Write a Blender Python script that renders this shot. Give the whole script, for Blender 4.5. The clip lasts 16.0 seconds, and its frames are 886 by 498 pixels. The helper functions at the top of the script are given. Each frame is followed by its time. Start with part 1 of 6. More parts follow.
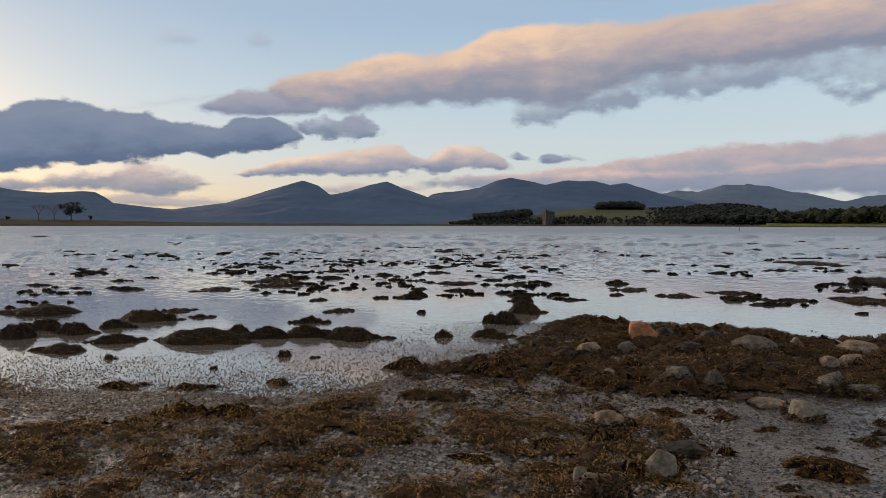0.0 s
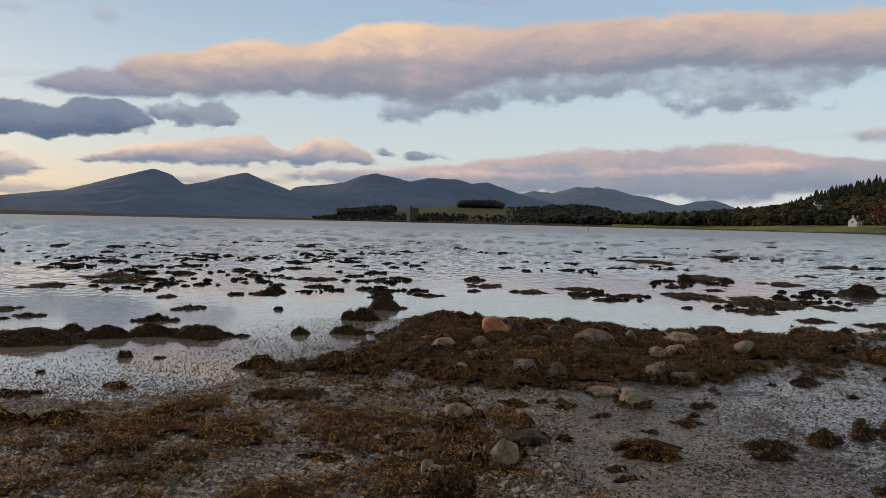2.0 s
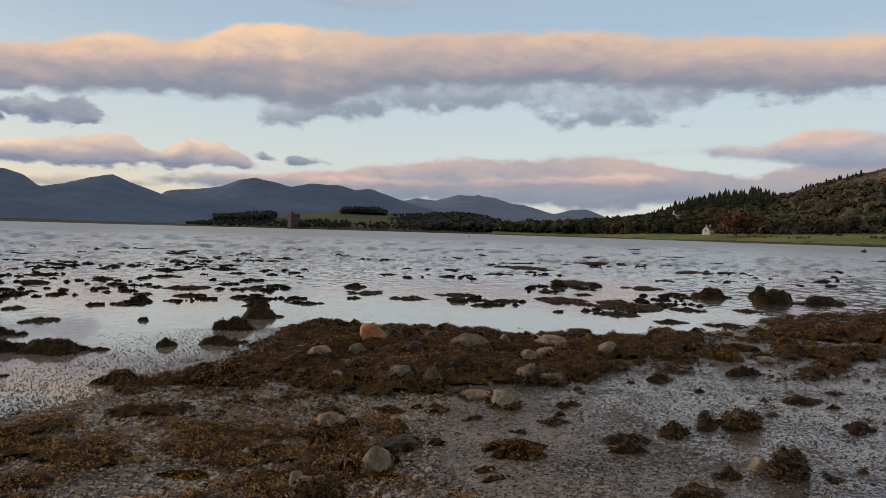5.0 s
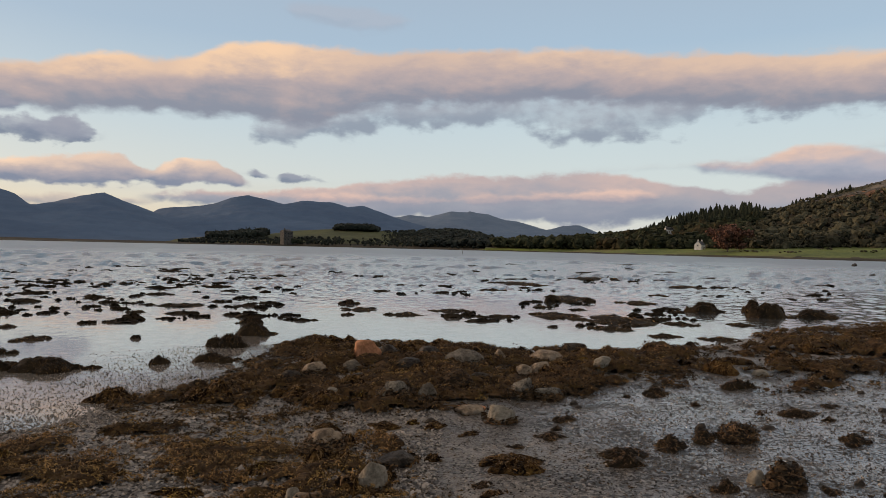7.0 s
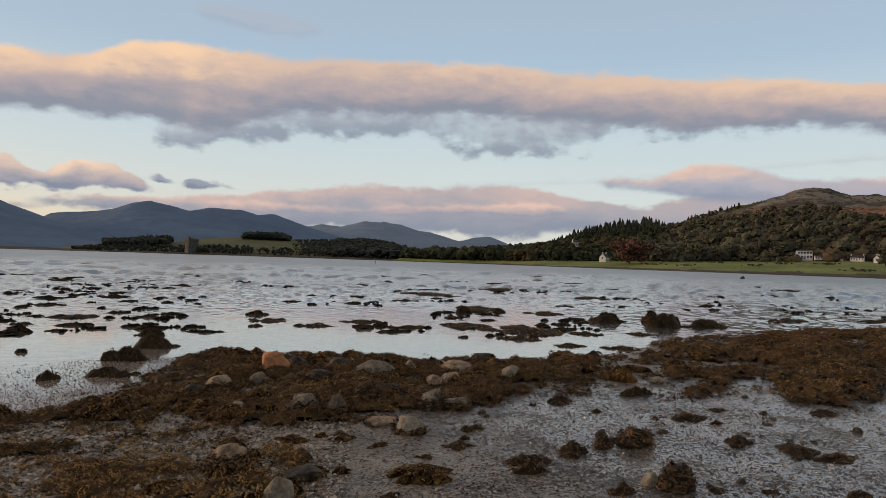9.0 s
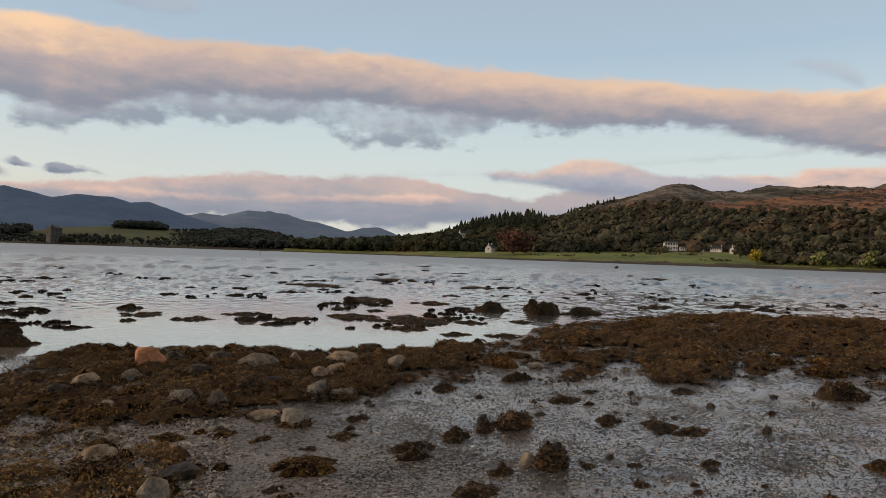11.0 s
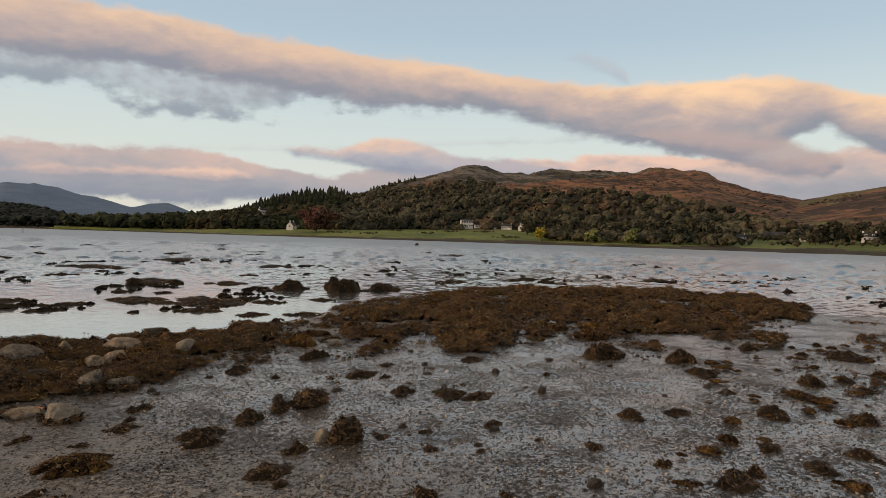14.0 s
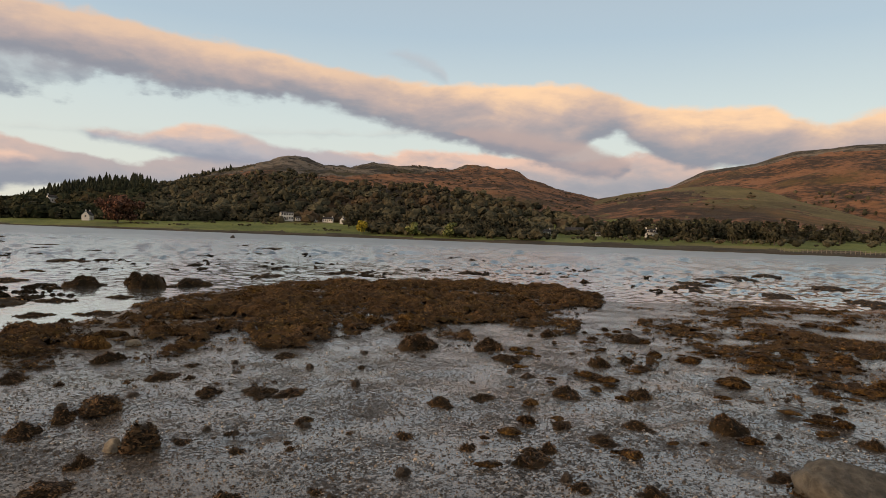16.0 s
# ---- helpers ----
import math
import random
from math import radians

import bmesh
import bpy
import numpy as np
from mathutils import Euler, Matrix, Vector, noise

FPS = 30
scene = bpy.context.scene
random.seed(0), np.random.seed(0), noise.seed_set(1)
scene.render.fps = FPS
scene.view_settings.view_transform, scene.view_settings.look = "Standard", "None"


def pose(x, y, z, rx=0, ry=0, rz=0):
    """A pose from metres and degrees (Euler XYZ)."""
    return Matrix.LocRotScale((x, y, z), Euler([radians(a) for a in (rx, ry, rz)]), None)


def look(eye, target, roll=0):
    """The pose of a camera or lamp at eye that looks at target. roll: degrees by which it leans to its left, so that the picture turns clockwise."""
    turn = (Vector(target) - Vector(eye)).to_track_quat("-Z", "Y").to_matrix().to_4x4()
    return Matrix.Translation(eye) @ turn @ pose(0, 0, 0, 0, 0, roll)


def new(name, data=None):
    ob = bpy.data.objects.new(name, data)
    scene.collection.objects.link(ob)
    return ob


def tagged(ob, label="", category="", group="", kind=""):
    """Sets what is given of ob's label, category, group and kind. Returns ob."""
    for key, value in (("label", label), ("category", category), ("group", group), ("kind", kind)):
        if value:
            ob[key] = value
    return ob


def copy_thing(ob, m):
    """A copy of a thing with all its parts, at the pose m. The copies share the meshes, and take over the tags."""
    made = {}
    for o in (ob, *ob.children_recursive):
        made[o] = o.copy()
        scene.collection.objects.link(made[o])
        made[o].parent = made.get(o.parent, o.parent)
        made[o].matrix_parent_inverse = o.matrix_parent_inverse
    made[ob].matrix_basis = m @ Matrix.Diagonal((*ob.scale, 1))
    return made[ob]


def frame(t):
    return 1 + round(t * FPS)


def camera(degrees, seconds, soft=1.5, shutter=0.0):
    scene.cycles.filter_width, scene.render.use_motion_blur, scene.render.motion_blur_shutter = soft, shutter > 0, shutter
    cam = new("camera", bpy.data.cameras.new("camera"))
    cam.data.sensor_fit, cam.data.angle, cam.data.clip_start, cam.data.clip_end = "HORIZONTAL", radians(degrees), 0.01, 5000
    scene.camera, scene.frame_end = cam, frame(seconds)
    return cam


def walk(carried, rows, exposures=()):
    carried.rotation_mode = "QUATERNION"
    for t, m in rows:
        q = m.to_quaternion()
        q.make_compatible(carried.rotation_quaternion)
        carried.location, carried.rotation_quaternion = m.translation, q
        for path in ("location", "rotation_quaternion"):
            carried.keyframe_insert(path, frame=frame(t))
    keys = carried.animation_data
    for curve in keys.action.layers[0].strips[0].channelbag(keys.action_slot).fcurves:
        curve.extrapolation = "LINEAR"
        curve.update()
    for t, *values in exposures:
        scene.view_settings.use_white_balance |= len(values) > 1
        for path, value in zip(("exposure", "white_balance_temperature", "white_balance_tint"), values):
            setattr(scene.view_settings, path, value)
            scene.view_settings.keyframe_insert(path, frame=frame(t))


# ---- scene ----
cam = camera(67.56, 16.0, soft=0.7)
# seconds, eye, and the camera's turn
PATH = [
    (0.0, 0.0, 0.0, 1.5, 87.88, -0.11, 0.0),
    (0.5, 0.016, -0.001, 1.505, 87.81, -0.38, -3.2),
    (1.0, 0.031, -0.01, 1.505, 87.78, -0.69, -6.4),
    (1.5, 0.045, -0.019, 1.509, 87.63, -0.98, -8.37),
    (2.0, 0.063, -0.029, 1.513, 87.65, -1.33, -11.68),
    (2.5, 0.071, -0.046, 1.514, 87.78, -1.4, -13.26),
    (3.0, 0.09, -0.051, 1.517, 87.76, -1.51, -15.67),
    (3.5, 0.102, -0.052, 1.514, 87.86, -1.71, -18.53),
    (4.0, 0.12, -0.062, 1.519, 88.05, -1.9, -20.96),
    (4.2, 0.131, -0.059, 1.523, 88.06, -1.82, -21.67),
    (6.3, 0.116, -0.061, 1.5, 89.41, -1.38, -21.79),
    (6.5, 0.114, -0.057, 1.501, 89.54, -1.45, -22.05),
    (7.0, 0.109, -0.06, 1.501, 89.93, -1.33, -22.35),
    (7.5, 0.109, -0.073, 1.503, 90.32, -1.3, -23.65),
    (8.0, 0.104, -0.088, 1.507, 90.48, -1.56, -25.85),
    (8.5, 0.104, -0.092, 1.51, 90.65, -1.69, -27.96),
    (9.0, 0.106, -0.104, 1.51, 91.04, -1.86, -29.86),
    (11.5, 0.105, -0.15, 1.51, 90.12, -1.91, -42.09),
    (12.0, 0.114, -0.15, 1.505, 89.76, -2.05, -44.41),
    (12.5, 0.125, -0.157, 1.509, 89.56, -2.09, -46.17),
    (13.0, 0.126, -0.181, 1.508, 89.48, -1.91, -49.36),
    (13.5, 0.134, -0.198, 1.506, 89.42, -1.9, -53.63),
    (14.0, 0.138, -0.204, 1.507, 89.12, -1.67, -56.42),
    (14.5, 0.145, -0.228, 1.508, 89.13, -1.38, -59.84),
    (15.0, 0.152, -0.241, 1.506, 89.05, -1.9, -63.12),
    (15.5, 0.164, -0.256, 1.507, 88.92, -2.61, -66.78),
    (16.0, 0.181, -0.265, 1.513, 89.03, -2.05, -71.75),
]
walk(cam, [(t, pose(x, y, z, rx, ry, rz)) for t, x, y, z, rx, ry, rz in PATH],
     [(0.0, 0.0, 6150, 10), (4.0, 0.03, 6420, 10), (8.0, 0.06, 6500, 10), (12.5, 0.1, 6800, 10), (16.0, 0.15, 7000, 10)])

# ---- sky, clouds and light ----
SUN_AZ, SUN_EL = -48.0, 5.0      # degrees, clockwise from straight ahead (y); the sun is about to set


def srgb(r, g, b):
    return tuple((c / 255 / 12.92 if c <= 10 else ((c / 255 + 0.055) / 1.055) ** 2.4) for c in (r, g, b))


class Net:
    """A thin shorthand for node trees."""

    def __init__(self, tree):
        self.t = tree
        tree.nodes.clear()

    def node(self, kind, **props):
        n = self.t.nodes.new(kind)
        for k, v in props.items():
            setattr(n, k, v)
        return n

    def put(self, socket, value):
        if isinstance(value, bpy.types.NodeSocket):
            self.t.links.new(value, socket)
        elif value is not None:
            if hasattr(socket.default_value, "__len__") and len(socket.default_value) == 4 and len(value) == 3:
                value = (*value, 1.0)
            socket.default_value = value

    def math(self, op, a, b=None, c=None, clamp=False):
        n = self.node("ShaderNodeMath", operation=op, use_clamp=clamp)
        for s, v in zip(n.inputs, (a, b, c)):
            self.put(s, v)
        return n.outputs[0]

    def step(self, v, lo, hi):
        n = self.node("ShaderNodeMapRange", interpolation_type="SMOOTHSTEP")
        for k, x in zip(("Value", "From Min", "From Max"), (v, lo, hi)):
            self.put(n.inputs[k], x)
        return n.outputs[0]

    def mix(self, fac, a, b, blend="MIX"):
        n = self.node("ShaderNodeMix", data_type="RGBA", blend_type=blend)
        self.put(n.inputs[0], fac)
        self.put(n.inputs[6], a)
        self.put(n.inputs[7], b)
        return n.outputs[2]

    def noise(self, vec, scale, detail=4.0, rough=0.55, distort=0.0, colour=False):
        n = self.node("ShaderNodeTexNoise")
        self.put(n.inputs["Vector"], vec)
        for k, v in (("Scale", scale), ("Detail", detail), ("Roughness", rough), ("Distortion", distort)):
            n.inputs[k].default_value = v
        return n.outputs["Color" if colour else "Fac"]

    def ramp(self, fac, stops, mode="LINEAR"):
        n = self.node("ShaderNodeValToRGB")
        n.color_ramp.interpolation = mode
        el = n.color_ramp.elements
        while len(el) < len(stops):
            el.new(0.5)
        for e, (p, c) in zip(el, stops):
            e.position = p
        for e, (p, c) in zip(el, stops):
            e.color = (*c, 1.0)
        self.put(n.inputs[0], fac)
        return n.outputs[0]

    def xyz(self, x, y, z):
        n = self.node("ShaderNodeCombineXYZ")
        for s, v in zip(n.inputs, (x, y, z)):
            self.put(s, v)
        return n.outputs[0]

    def split(self, v):
        n = self.node("ShaderNodeSeparateXYZ")
        self.put(n.inputs[0], v)
        return n.outputs

    def rgb(self, c):
        n = self.node("ShaderNodeSeparateColor")
        self.put(n.inputs[0], c)
        return n.outputs


def build_sky():
    world = bpy.data.worlds.new("evening_sky")
    scene.world = world
    world.use_nodes = True
    n = Net(world.node_tree)
    way = n.node("ShaderNodeTexCoord").outputs["Generated"]
    x, y, z = n.split(way)
    az = n.math("MULTIPLY", n.math("ARCTAN2", x, y), 57.2958)
    el = n.math("MULTIPLY", n.math("ARCSINE", z), 57.2958)
    nish = n.node("ShaderNodeTexSky", sky_type="NISHITA", sun_disc=False, sun_elevation=radians(SUN_EL), sun_rotation=radians(SUN_AZ),
                  air_density=1.2, dust_density=2.0)
    # clear evening sky: cream low in the sunset, pale green-blue, then soft blue
    up = n.math("DIVIDE", el, 60.0, clamp=True)
    cool = n.ramp(up, [(0.0, srgb(210, 208, 200)), (0.07, srgb(205, 213, 212)), (0.17, srgb(192, 207, 214)), (0.28, srgb(164, 186, 206)), (0.45, srgb(160, 172, 188)), (0.65, srgb(196, 181, 170)), (1.0, srgb(198, 180, 166))])
    warm = n.ramp(up, [(0.0, srgb(226, 202, 158)), (0.04, srgb(214, 204, 184)), (0.09, srgb(200, 206, 206)), (0.17, srgb(184, 199, 209)), (0.28, srgb(160, 180, 200)), (0.45, srgb(160, 172, 188)), (0.65, srgb(196, 181, 170)), (1.0, srgb(198, 180, 166))])
    toward = n.math("MULTIPLY_ADD", n.math("COSINE", n.math("MULTIPLY", n.math("ADD", az, 24.0), 0.0174533)), 2.2, -1.2, clamp=True)
    clear = n.mix(toward, cool, warm)
    sky = n.mix(0.025, clear, nish.outputs[0])

    # clouds: their upper and lower edge and their glow, by azimuth
    u = n.math("DIVIDE", n.math("ADD", az, 60.0), 200.0, clamp=True)
    drift = n.noise(n.xyz(n.math("MULTIPLY", az, 0.10), n.math("MULTIPLY", el, 0.22), 3.1), 1.3, 4.0, 0.55)
    puff = n.noise(n.xyz(n.math("MULTIPLY", az, 0.16), n.math("MULTIPLY", el, 0.42), 7.7), 1.1, 5.0, 0.55, 0.3)
    lee = n.noise(n.xyz(n.math("MULTIPLY", n.math("ADD", az, 1.1), 0.16), n.math("MULTIPLY", n.math("SUBTRACT", el, 0.75), 0.42), 7.7), 1.1, 5.0, 0.55, 0.3)
    relief = n.math("SUBTRACT", lee, puff)   # billows catch the low sun on their upper left
    fine = n.noise(n.xyz(n.math("MULTIPLY", az, 0.45), n.math("MULTIPLY", el, 0.9), 1.3), 1.4, 5.0, 0.6)
    bill = n.noise(n.xyz(n.math("MULTIPLY", az, 0.5), n.math("MULTIPLY", el, 0.75), 5.9), 1.0, 4.0, 0.5)
    elw = n.math("ADD", n.math("ADD", el, n.math("MULTIPLY_ADD", drift, 1.0, -0.5)), n.math("MULTIPLY_ADD", fine, 0.7, -0.35))

    def cloud(sky, stops, low, mid, high, soft_top, soft_base, ragged, thick=1.0, knee=0.55, billow=0.0, holes=0.0):
        marks = n.rgb(n.ramp(u, [((a + 60) / 200, (t / 20, b / 20, g)) for a, t, b, g in stops]))
        top, base = n.math("MULTIPLY", marks[0], 20.0), n.math("MULTIPLY", marks[1], 20.0)
        rough = n.math("MULTIPLY_ADD", puff, 2 * ragged, -ragged)
        if billow:
            rough = n.math("ADD", rough, n.math("MULTIPLY_ADD", bill, 2 * billow, -billow))
        a = n.math("ADD", n.math("DIVIDE", n.math("SUBTRACT", top, elw), soft_top), n.math("ADD", rough, 0.5))
        b = n.math("ADD", n.math("DIVIDE", n.math("SUBTRACT", elw, base), soft_base), n.math("MULTIPLY_ADD", rough, 1.3, 0.5))
        body = n.step(n.math("MINIMUM", a, b), 0.0, 1.0)
        body = n.math("MULTIPLY", body, n.math("MULTIPLY", n.step(n.math("SUBTRACT", top, base), 0.0, 0.6), thick))
        if holes:
            body = n.math("MULTIPLY", body, n.math("MULTIPLY_ADD", n.step(n.math("MULTIPLY_ADD", bill, 0.5, n.math("MULTIPLY", puff, 0.5)), 0.36, 0.6), holes, 1.0 - holes))
        h = n.math("DIVIDE", n.math("SUBTRACT", elw, base), n.math("MAXIMUM", n.math("SUBTRACT", top, base), 0.3))
        h = n.math("ADD", n.math("MULTIPLY_ADD", relief, 0.9, h), n.math("MULTIPLY_ADD", puff, 0.5, n.math("MULTIPLY_ADD", fine, 0.14, -0.32)))
        shade = n.mix(n.step(h, 0.05, knee), low, mid)
        lit = n.math("MULTIPLY", n.step(h, knee - 0.15, 1.0), marks[2])
        return n.mix(body, sky, n.mix(lit, shade, high))

    slate = srgb(116, 127, 148)
    # low streaks in the west, grey-pink
    sky = cloud(sky, [(-60, 3.0, 1.2, 0.3), (-34, 3.1, 2.4, 0.3), (-28, 3.8, 2.6, 0.5), (-24, 4.3, 2.4, 0.7), (-20.5, 3.9, 2.8, 0.5), (-18.5, 3.2, 3.2, 0.0), (-17, 2.6, 2.6, 0)],
                srgb(134, 140, 154), srgb(162, 158, 162), srgb(234, 204, 184), 0.7, 0.5, 1.1, 0.95, 0.6, 0.9)
    sky = cloud(sky, [(-60, 1.6, 1.0, 0.1), (-30, 2.0, 1.6, 0.1), (-26, 2.3, 1.7, 0.1), (-21, 2.3, 1.4, 0.2), (-17, 2.0, 1.5, 0.2), (-14, 2.6, 2.0, 0.3), (-8, 3.3, 2.6, 0.5), (-3, 3.4, 2.9, 0.5), (0, 3.2, 3.2, 0)],
                srgb(150, 152, 160), srgb(178, 170, 168), srgb(226, 206, 186), 0.5, 0.5, 0.9, 0.85)
    # broad stratus over the far range, pink along its top
    sky = cloud(sky, [(-60, 0.5, 0.5, 0), (-3, 3.5, 3.5, 0), (0, 3.9, 3.2, 0.33), (4, 4.2, 3.1, 0.45), (8, 4.5, 2.8, 0.59), (12, 4.8, 2.6, 0.59), (16.5, 5.5, 2.4, 0.52), (20, 5.9, 2.3, 0.49), (24, 6.2, 2.4, 0.39), (28, 6.3, 2.6, 0.33), (31, 6.4, 2.3, 0.29), (34, 6.5, 1.9, 0.33),
                      (37, 6.4, 2.2, 0.52), (40, 6.0, 2.8, 0.45), (42.5, 5.4, 2.6, 0.2), (46, 4.8, 2.0, 0.16), (52, 6.0, 1.6, 0.27), (58, 6.6, 2.0, 0.45), (63, 6.8, 3.0, 0.77), (70, 7.3, 3.0, 0.9), (77, 7.1, 2.5, 0.81), (84, 6.9, 2.0, 0.54), (89, 7.3, 2.0, 0.54), (93, 6.5, 2.0, 0.54), (100, 6.0, 2.0, 0.54), (120, 5.0, 2.0, 0.36), (140, 4, 1.0, 0.27)],
                srgb(136, 143, 159), srgb(158, 158, 168), srgb(236, 196, 176), 0.5, 0.9, 0.9, 0.96, 0.62, 0.8)
    # thin brighter seam inside it
    sky = cloud(sky, [(-60, 0.5, 0.5, 0), (8, 4.0, 4.0, 0.6), (12, 4.3, 3.5, 0.9), (20, 4.4, 3.6, 0.6), (27, 4.8, 4.1, 0.4), (33, 5.0, 4.2, 0.8), (38, 5.2, 4.0, 1.0), (41, 4.6, 4.6, 0.3)],
                srgb(152, 152, 164), srgb(176, 164, 168), srgb(238, 200, 180), 0.6, 0.6, 1.2, 0.75, 0.4, 1.0)
    # rounded cloud behind the wooded hill and the streak before it
    sky = cloud(sky, [(-60, 0.5, 0.5, 0), (42.5, 7.2, 7.2, 0.3), (44, 7.4, 6.7, 0.4), (47, 7.2, 6.4, 0.4), (48.2, 7.7, 6.2, 0.6), (50, 8.3, 5.8, 0.85), (52.8, 8.4, 5.4, 0.75), (55.5, 7.6, 5.2, 0.35), (57.4, 7.1, 5.0, 0.12), (61, 6.9, 5.2, 0.1), (64.6, 6.7, 5.6, 0.1), (68, 6.4, 6.4, 0)],
                srgb(142, 150, 168), srgb(168, 168, 180), srgb(240, 200, 174), 0.6, 0.9, 0.5, 0.95, 0.5)
    # bright cumulus over the far range
    sky = cloud(sky, [(-60, 0.5, 0.5, 0), (-18, 4.2, 4.2, 0.5), (-16.8, 4.5, 4.0, 0.9), (-13.6, 5.4, 4.1, 1.0), (-10.8, 5.9, 4.2, 0.9), (-7.9, 6.2, 4.3, 0.6), (-5.1, 6.9, 4.4, 0.7), (-3.1, 6.4, 4.5, 0.45), (-1.7, 5.4, 4.7, 0.3), (-0.6, 6.3, 4.6, 0.8), (0.8, 6.9, 4.6, 0.9), (3.2, 6.7, 4.7, 0.6), (5.0, 5.8, 4.8, 0.2), (6, 5.0, 5.0, 0)],
                srgb(132, 140, 158), srgb(170, 164, 170), srgb(250, 216, 186), 0.35, 0.4, 0.7, 1.0, 0.5, 1.3)
    sky = cloud(sky, [(-60, 0.5, 0.5, 0), (5.4, 5.9, 5.9, 0), (6.4, 6.2, 5.6, 0.2), (7.6, 5.8, 5.5, 0.1), (8.2, 5.6, 5.6, 0), (8.7, 6.1, 5.4, 0.1), (9.8, 6.1, 5.2, 0.1), (11.2, 5.6, 5.3, 0.1), (11.5, 5.4, 5.4, 0), (12.1, 5.7, 5.3, 0.1), (12.9, 5.3, 5.3, 0)],
                slate, srgb(140, 146, 162), srgb(190, 182, 184), 0.3, 0.3, 1.0, 0.9, 0.55, 1.4)
    # small clouds under the long band
    sky = cloud(sky, [(-60, 0.5, 0.5, 0), (-20.5, 9.2, 9.2, 0), (-19.3, 9.8, 9.0, 0.2), (-17.1, 10.8, 8.9, 0.3), (-13.5, 11.0, 9.1, 0.3), (-11, 10.3, 9.3, 0.2), (-10, 9.8, 9.8, 0)],
                srgb(132, 140, 157), srgb(156, 156, 168), srgb(204, 188, 186), 0.5, 0.5, 0.6)
    sky = cloud(sky, [(-60, 0.5, 0.5, 0), (-12.6, 8, 8, 0), (-11.8, 8.7, 7.6, 0.1), (-10.2, 9.2, 7.2, 0.2), (-8.9, 8.6, 7.3, 0.1), (-7.8, 9.0, 6.9, 0.2), (-6.8, 9.2, 7.4, 0.2), (-5.8, 8.6, 7.6, 0.1), (-5.2, 8.0, 8.0, 0)],
                slate, srgb(142, 147, 163), srgb(190, 182, 184), 0.45, 0.45, 1.2, 0.92, 0.55, 2.2, 0.5)
    # dark bank in the west
    sky = cloud(sky, [(-60, 8.5, 2.8, 0.1), (-36, 8.0, 3.6, 0.1), (-33.6, 8.1, 3.9, 0.1), (-31.5, 8.9, 4.2, 0.1), (-30, 9.2, 4.4, 0.1), (-28, 9.0, 4.5, 0.1), (-25.2, 8.4, 4.8, 0.1), (-24, 8.7, 5.0, 0.1), (-22.3, 8.2, 5.6, 0.1), (-18.5, 8.0, 5.8, 0.1), (-17, 8.7, 6.0, 0.1), (-14.5, 8.8, 6.3, 0.1), (-12.4, 7.8, 6.6, 0.1), (-11.6, 7, 7, 0)],
                srgb(98, 111, 134), srgb(122, 133, 153), srgb(206, 202, 202), 0.35, 0.45, 0.8, 1.0, 0.55, 1.6)
    # ragged grey fringe hanging from the long band
    sky = cloud(sky, [(-60, 0.5, 0.5, 0), (5.6, 9.6, 9.6, 0), (6.8, 10.6, 8.6, 0.1), (9.6, 10.6, 8.5, 0.1), (11, 10.2, 9.7, 0), (14, 12.6, 10.0, 0.1), (17, 13.2, 10.8, 0.1), (20, 13.4, 10.4, 0.1), (23.7, 13.6, 10.5, 0.1), (27, 13.6, 10.8, 0.1), (30, 13.5, 10.0, 0.1), (33, 13.6, 9.6, 0.1), (37, 13.6, 9.3, 0.1), (40, 13.4, 9.5, 0.1),
                      (42.5, 13, 10.2, 0.1), (44, 12.6, 11.4, 0), (48, 12.6, 10.7, 0.1), (54, 12.6, 10.8, 0.1), (58, 12.4, 11.2, 0), (59, 12, 12, 0)],
                srgb(140, 150, 165), srgb(158, 163, 174), srgb(190, 182, 184), 1.3, 1.2, 1.2, 0.9, 0.55, 0.9, 0.6)
    # the long band right across the sky
    sky = cloud(sky, [(-60, 2, 2, 0), (-15, 11.2, 11.0, 0.2), (-13, 12.0, 10.0, 0.5), (-8, 13.3, 9.7, 0.75), (-5.5, 14.2, 9.8, 1.0), (-3.5, 14.4, 9.9, 0.9), (-1, 14.2, 10.1, 0.55), (1.5, 14.9, 10.2, 0.9), (4, 15.9, 10.2, 1.0), (8, 16.4, 10.2, 1.0), (12, 16.2, 10.4, 0.75),
                      (16, 16.1, 12.0, 0.45), (22, 16.4, 12.4, 0.45), (29, 16.8, 12.6, 0.65), (34, 16.8, 12.4, 0.65), (40, 15.9, 12.2, 0.5), (52, 14.9, 10.9, 0.62), (58, 14.5, 11.2, 0.7), (64, 13.4, 10.2, 0.55), (70, 13.0, 8.9, 0.85), (76, 13.1, 7.7, 1.0), (80, 13.1, 6.6, 1.0),
                      (82.5, 13.0, 7.6, 0.9), (84.3, 12.8, 8.9, 0.7), (86, 12.3, 9.4, 0.6), (87.5, 11.5, 8.6, 0.8), (91, 11.2, 6.2, 1.0), (98, 10.8, 6.4, 1.0), (101.5, 9.3, 6.6, 0.8), (105, 10.4, 6.5, 0.9), (130, 10, 7, 0.5)],
                srgb(138, 143, 157), srgb(182, 166, 165), srgb(244, 206, 170), 0.7, 0.9, 0.6, 0.97, 0.6, 0.5)
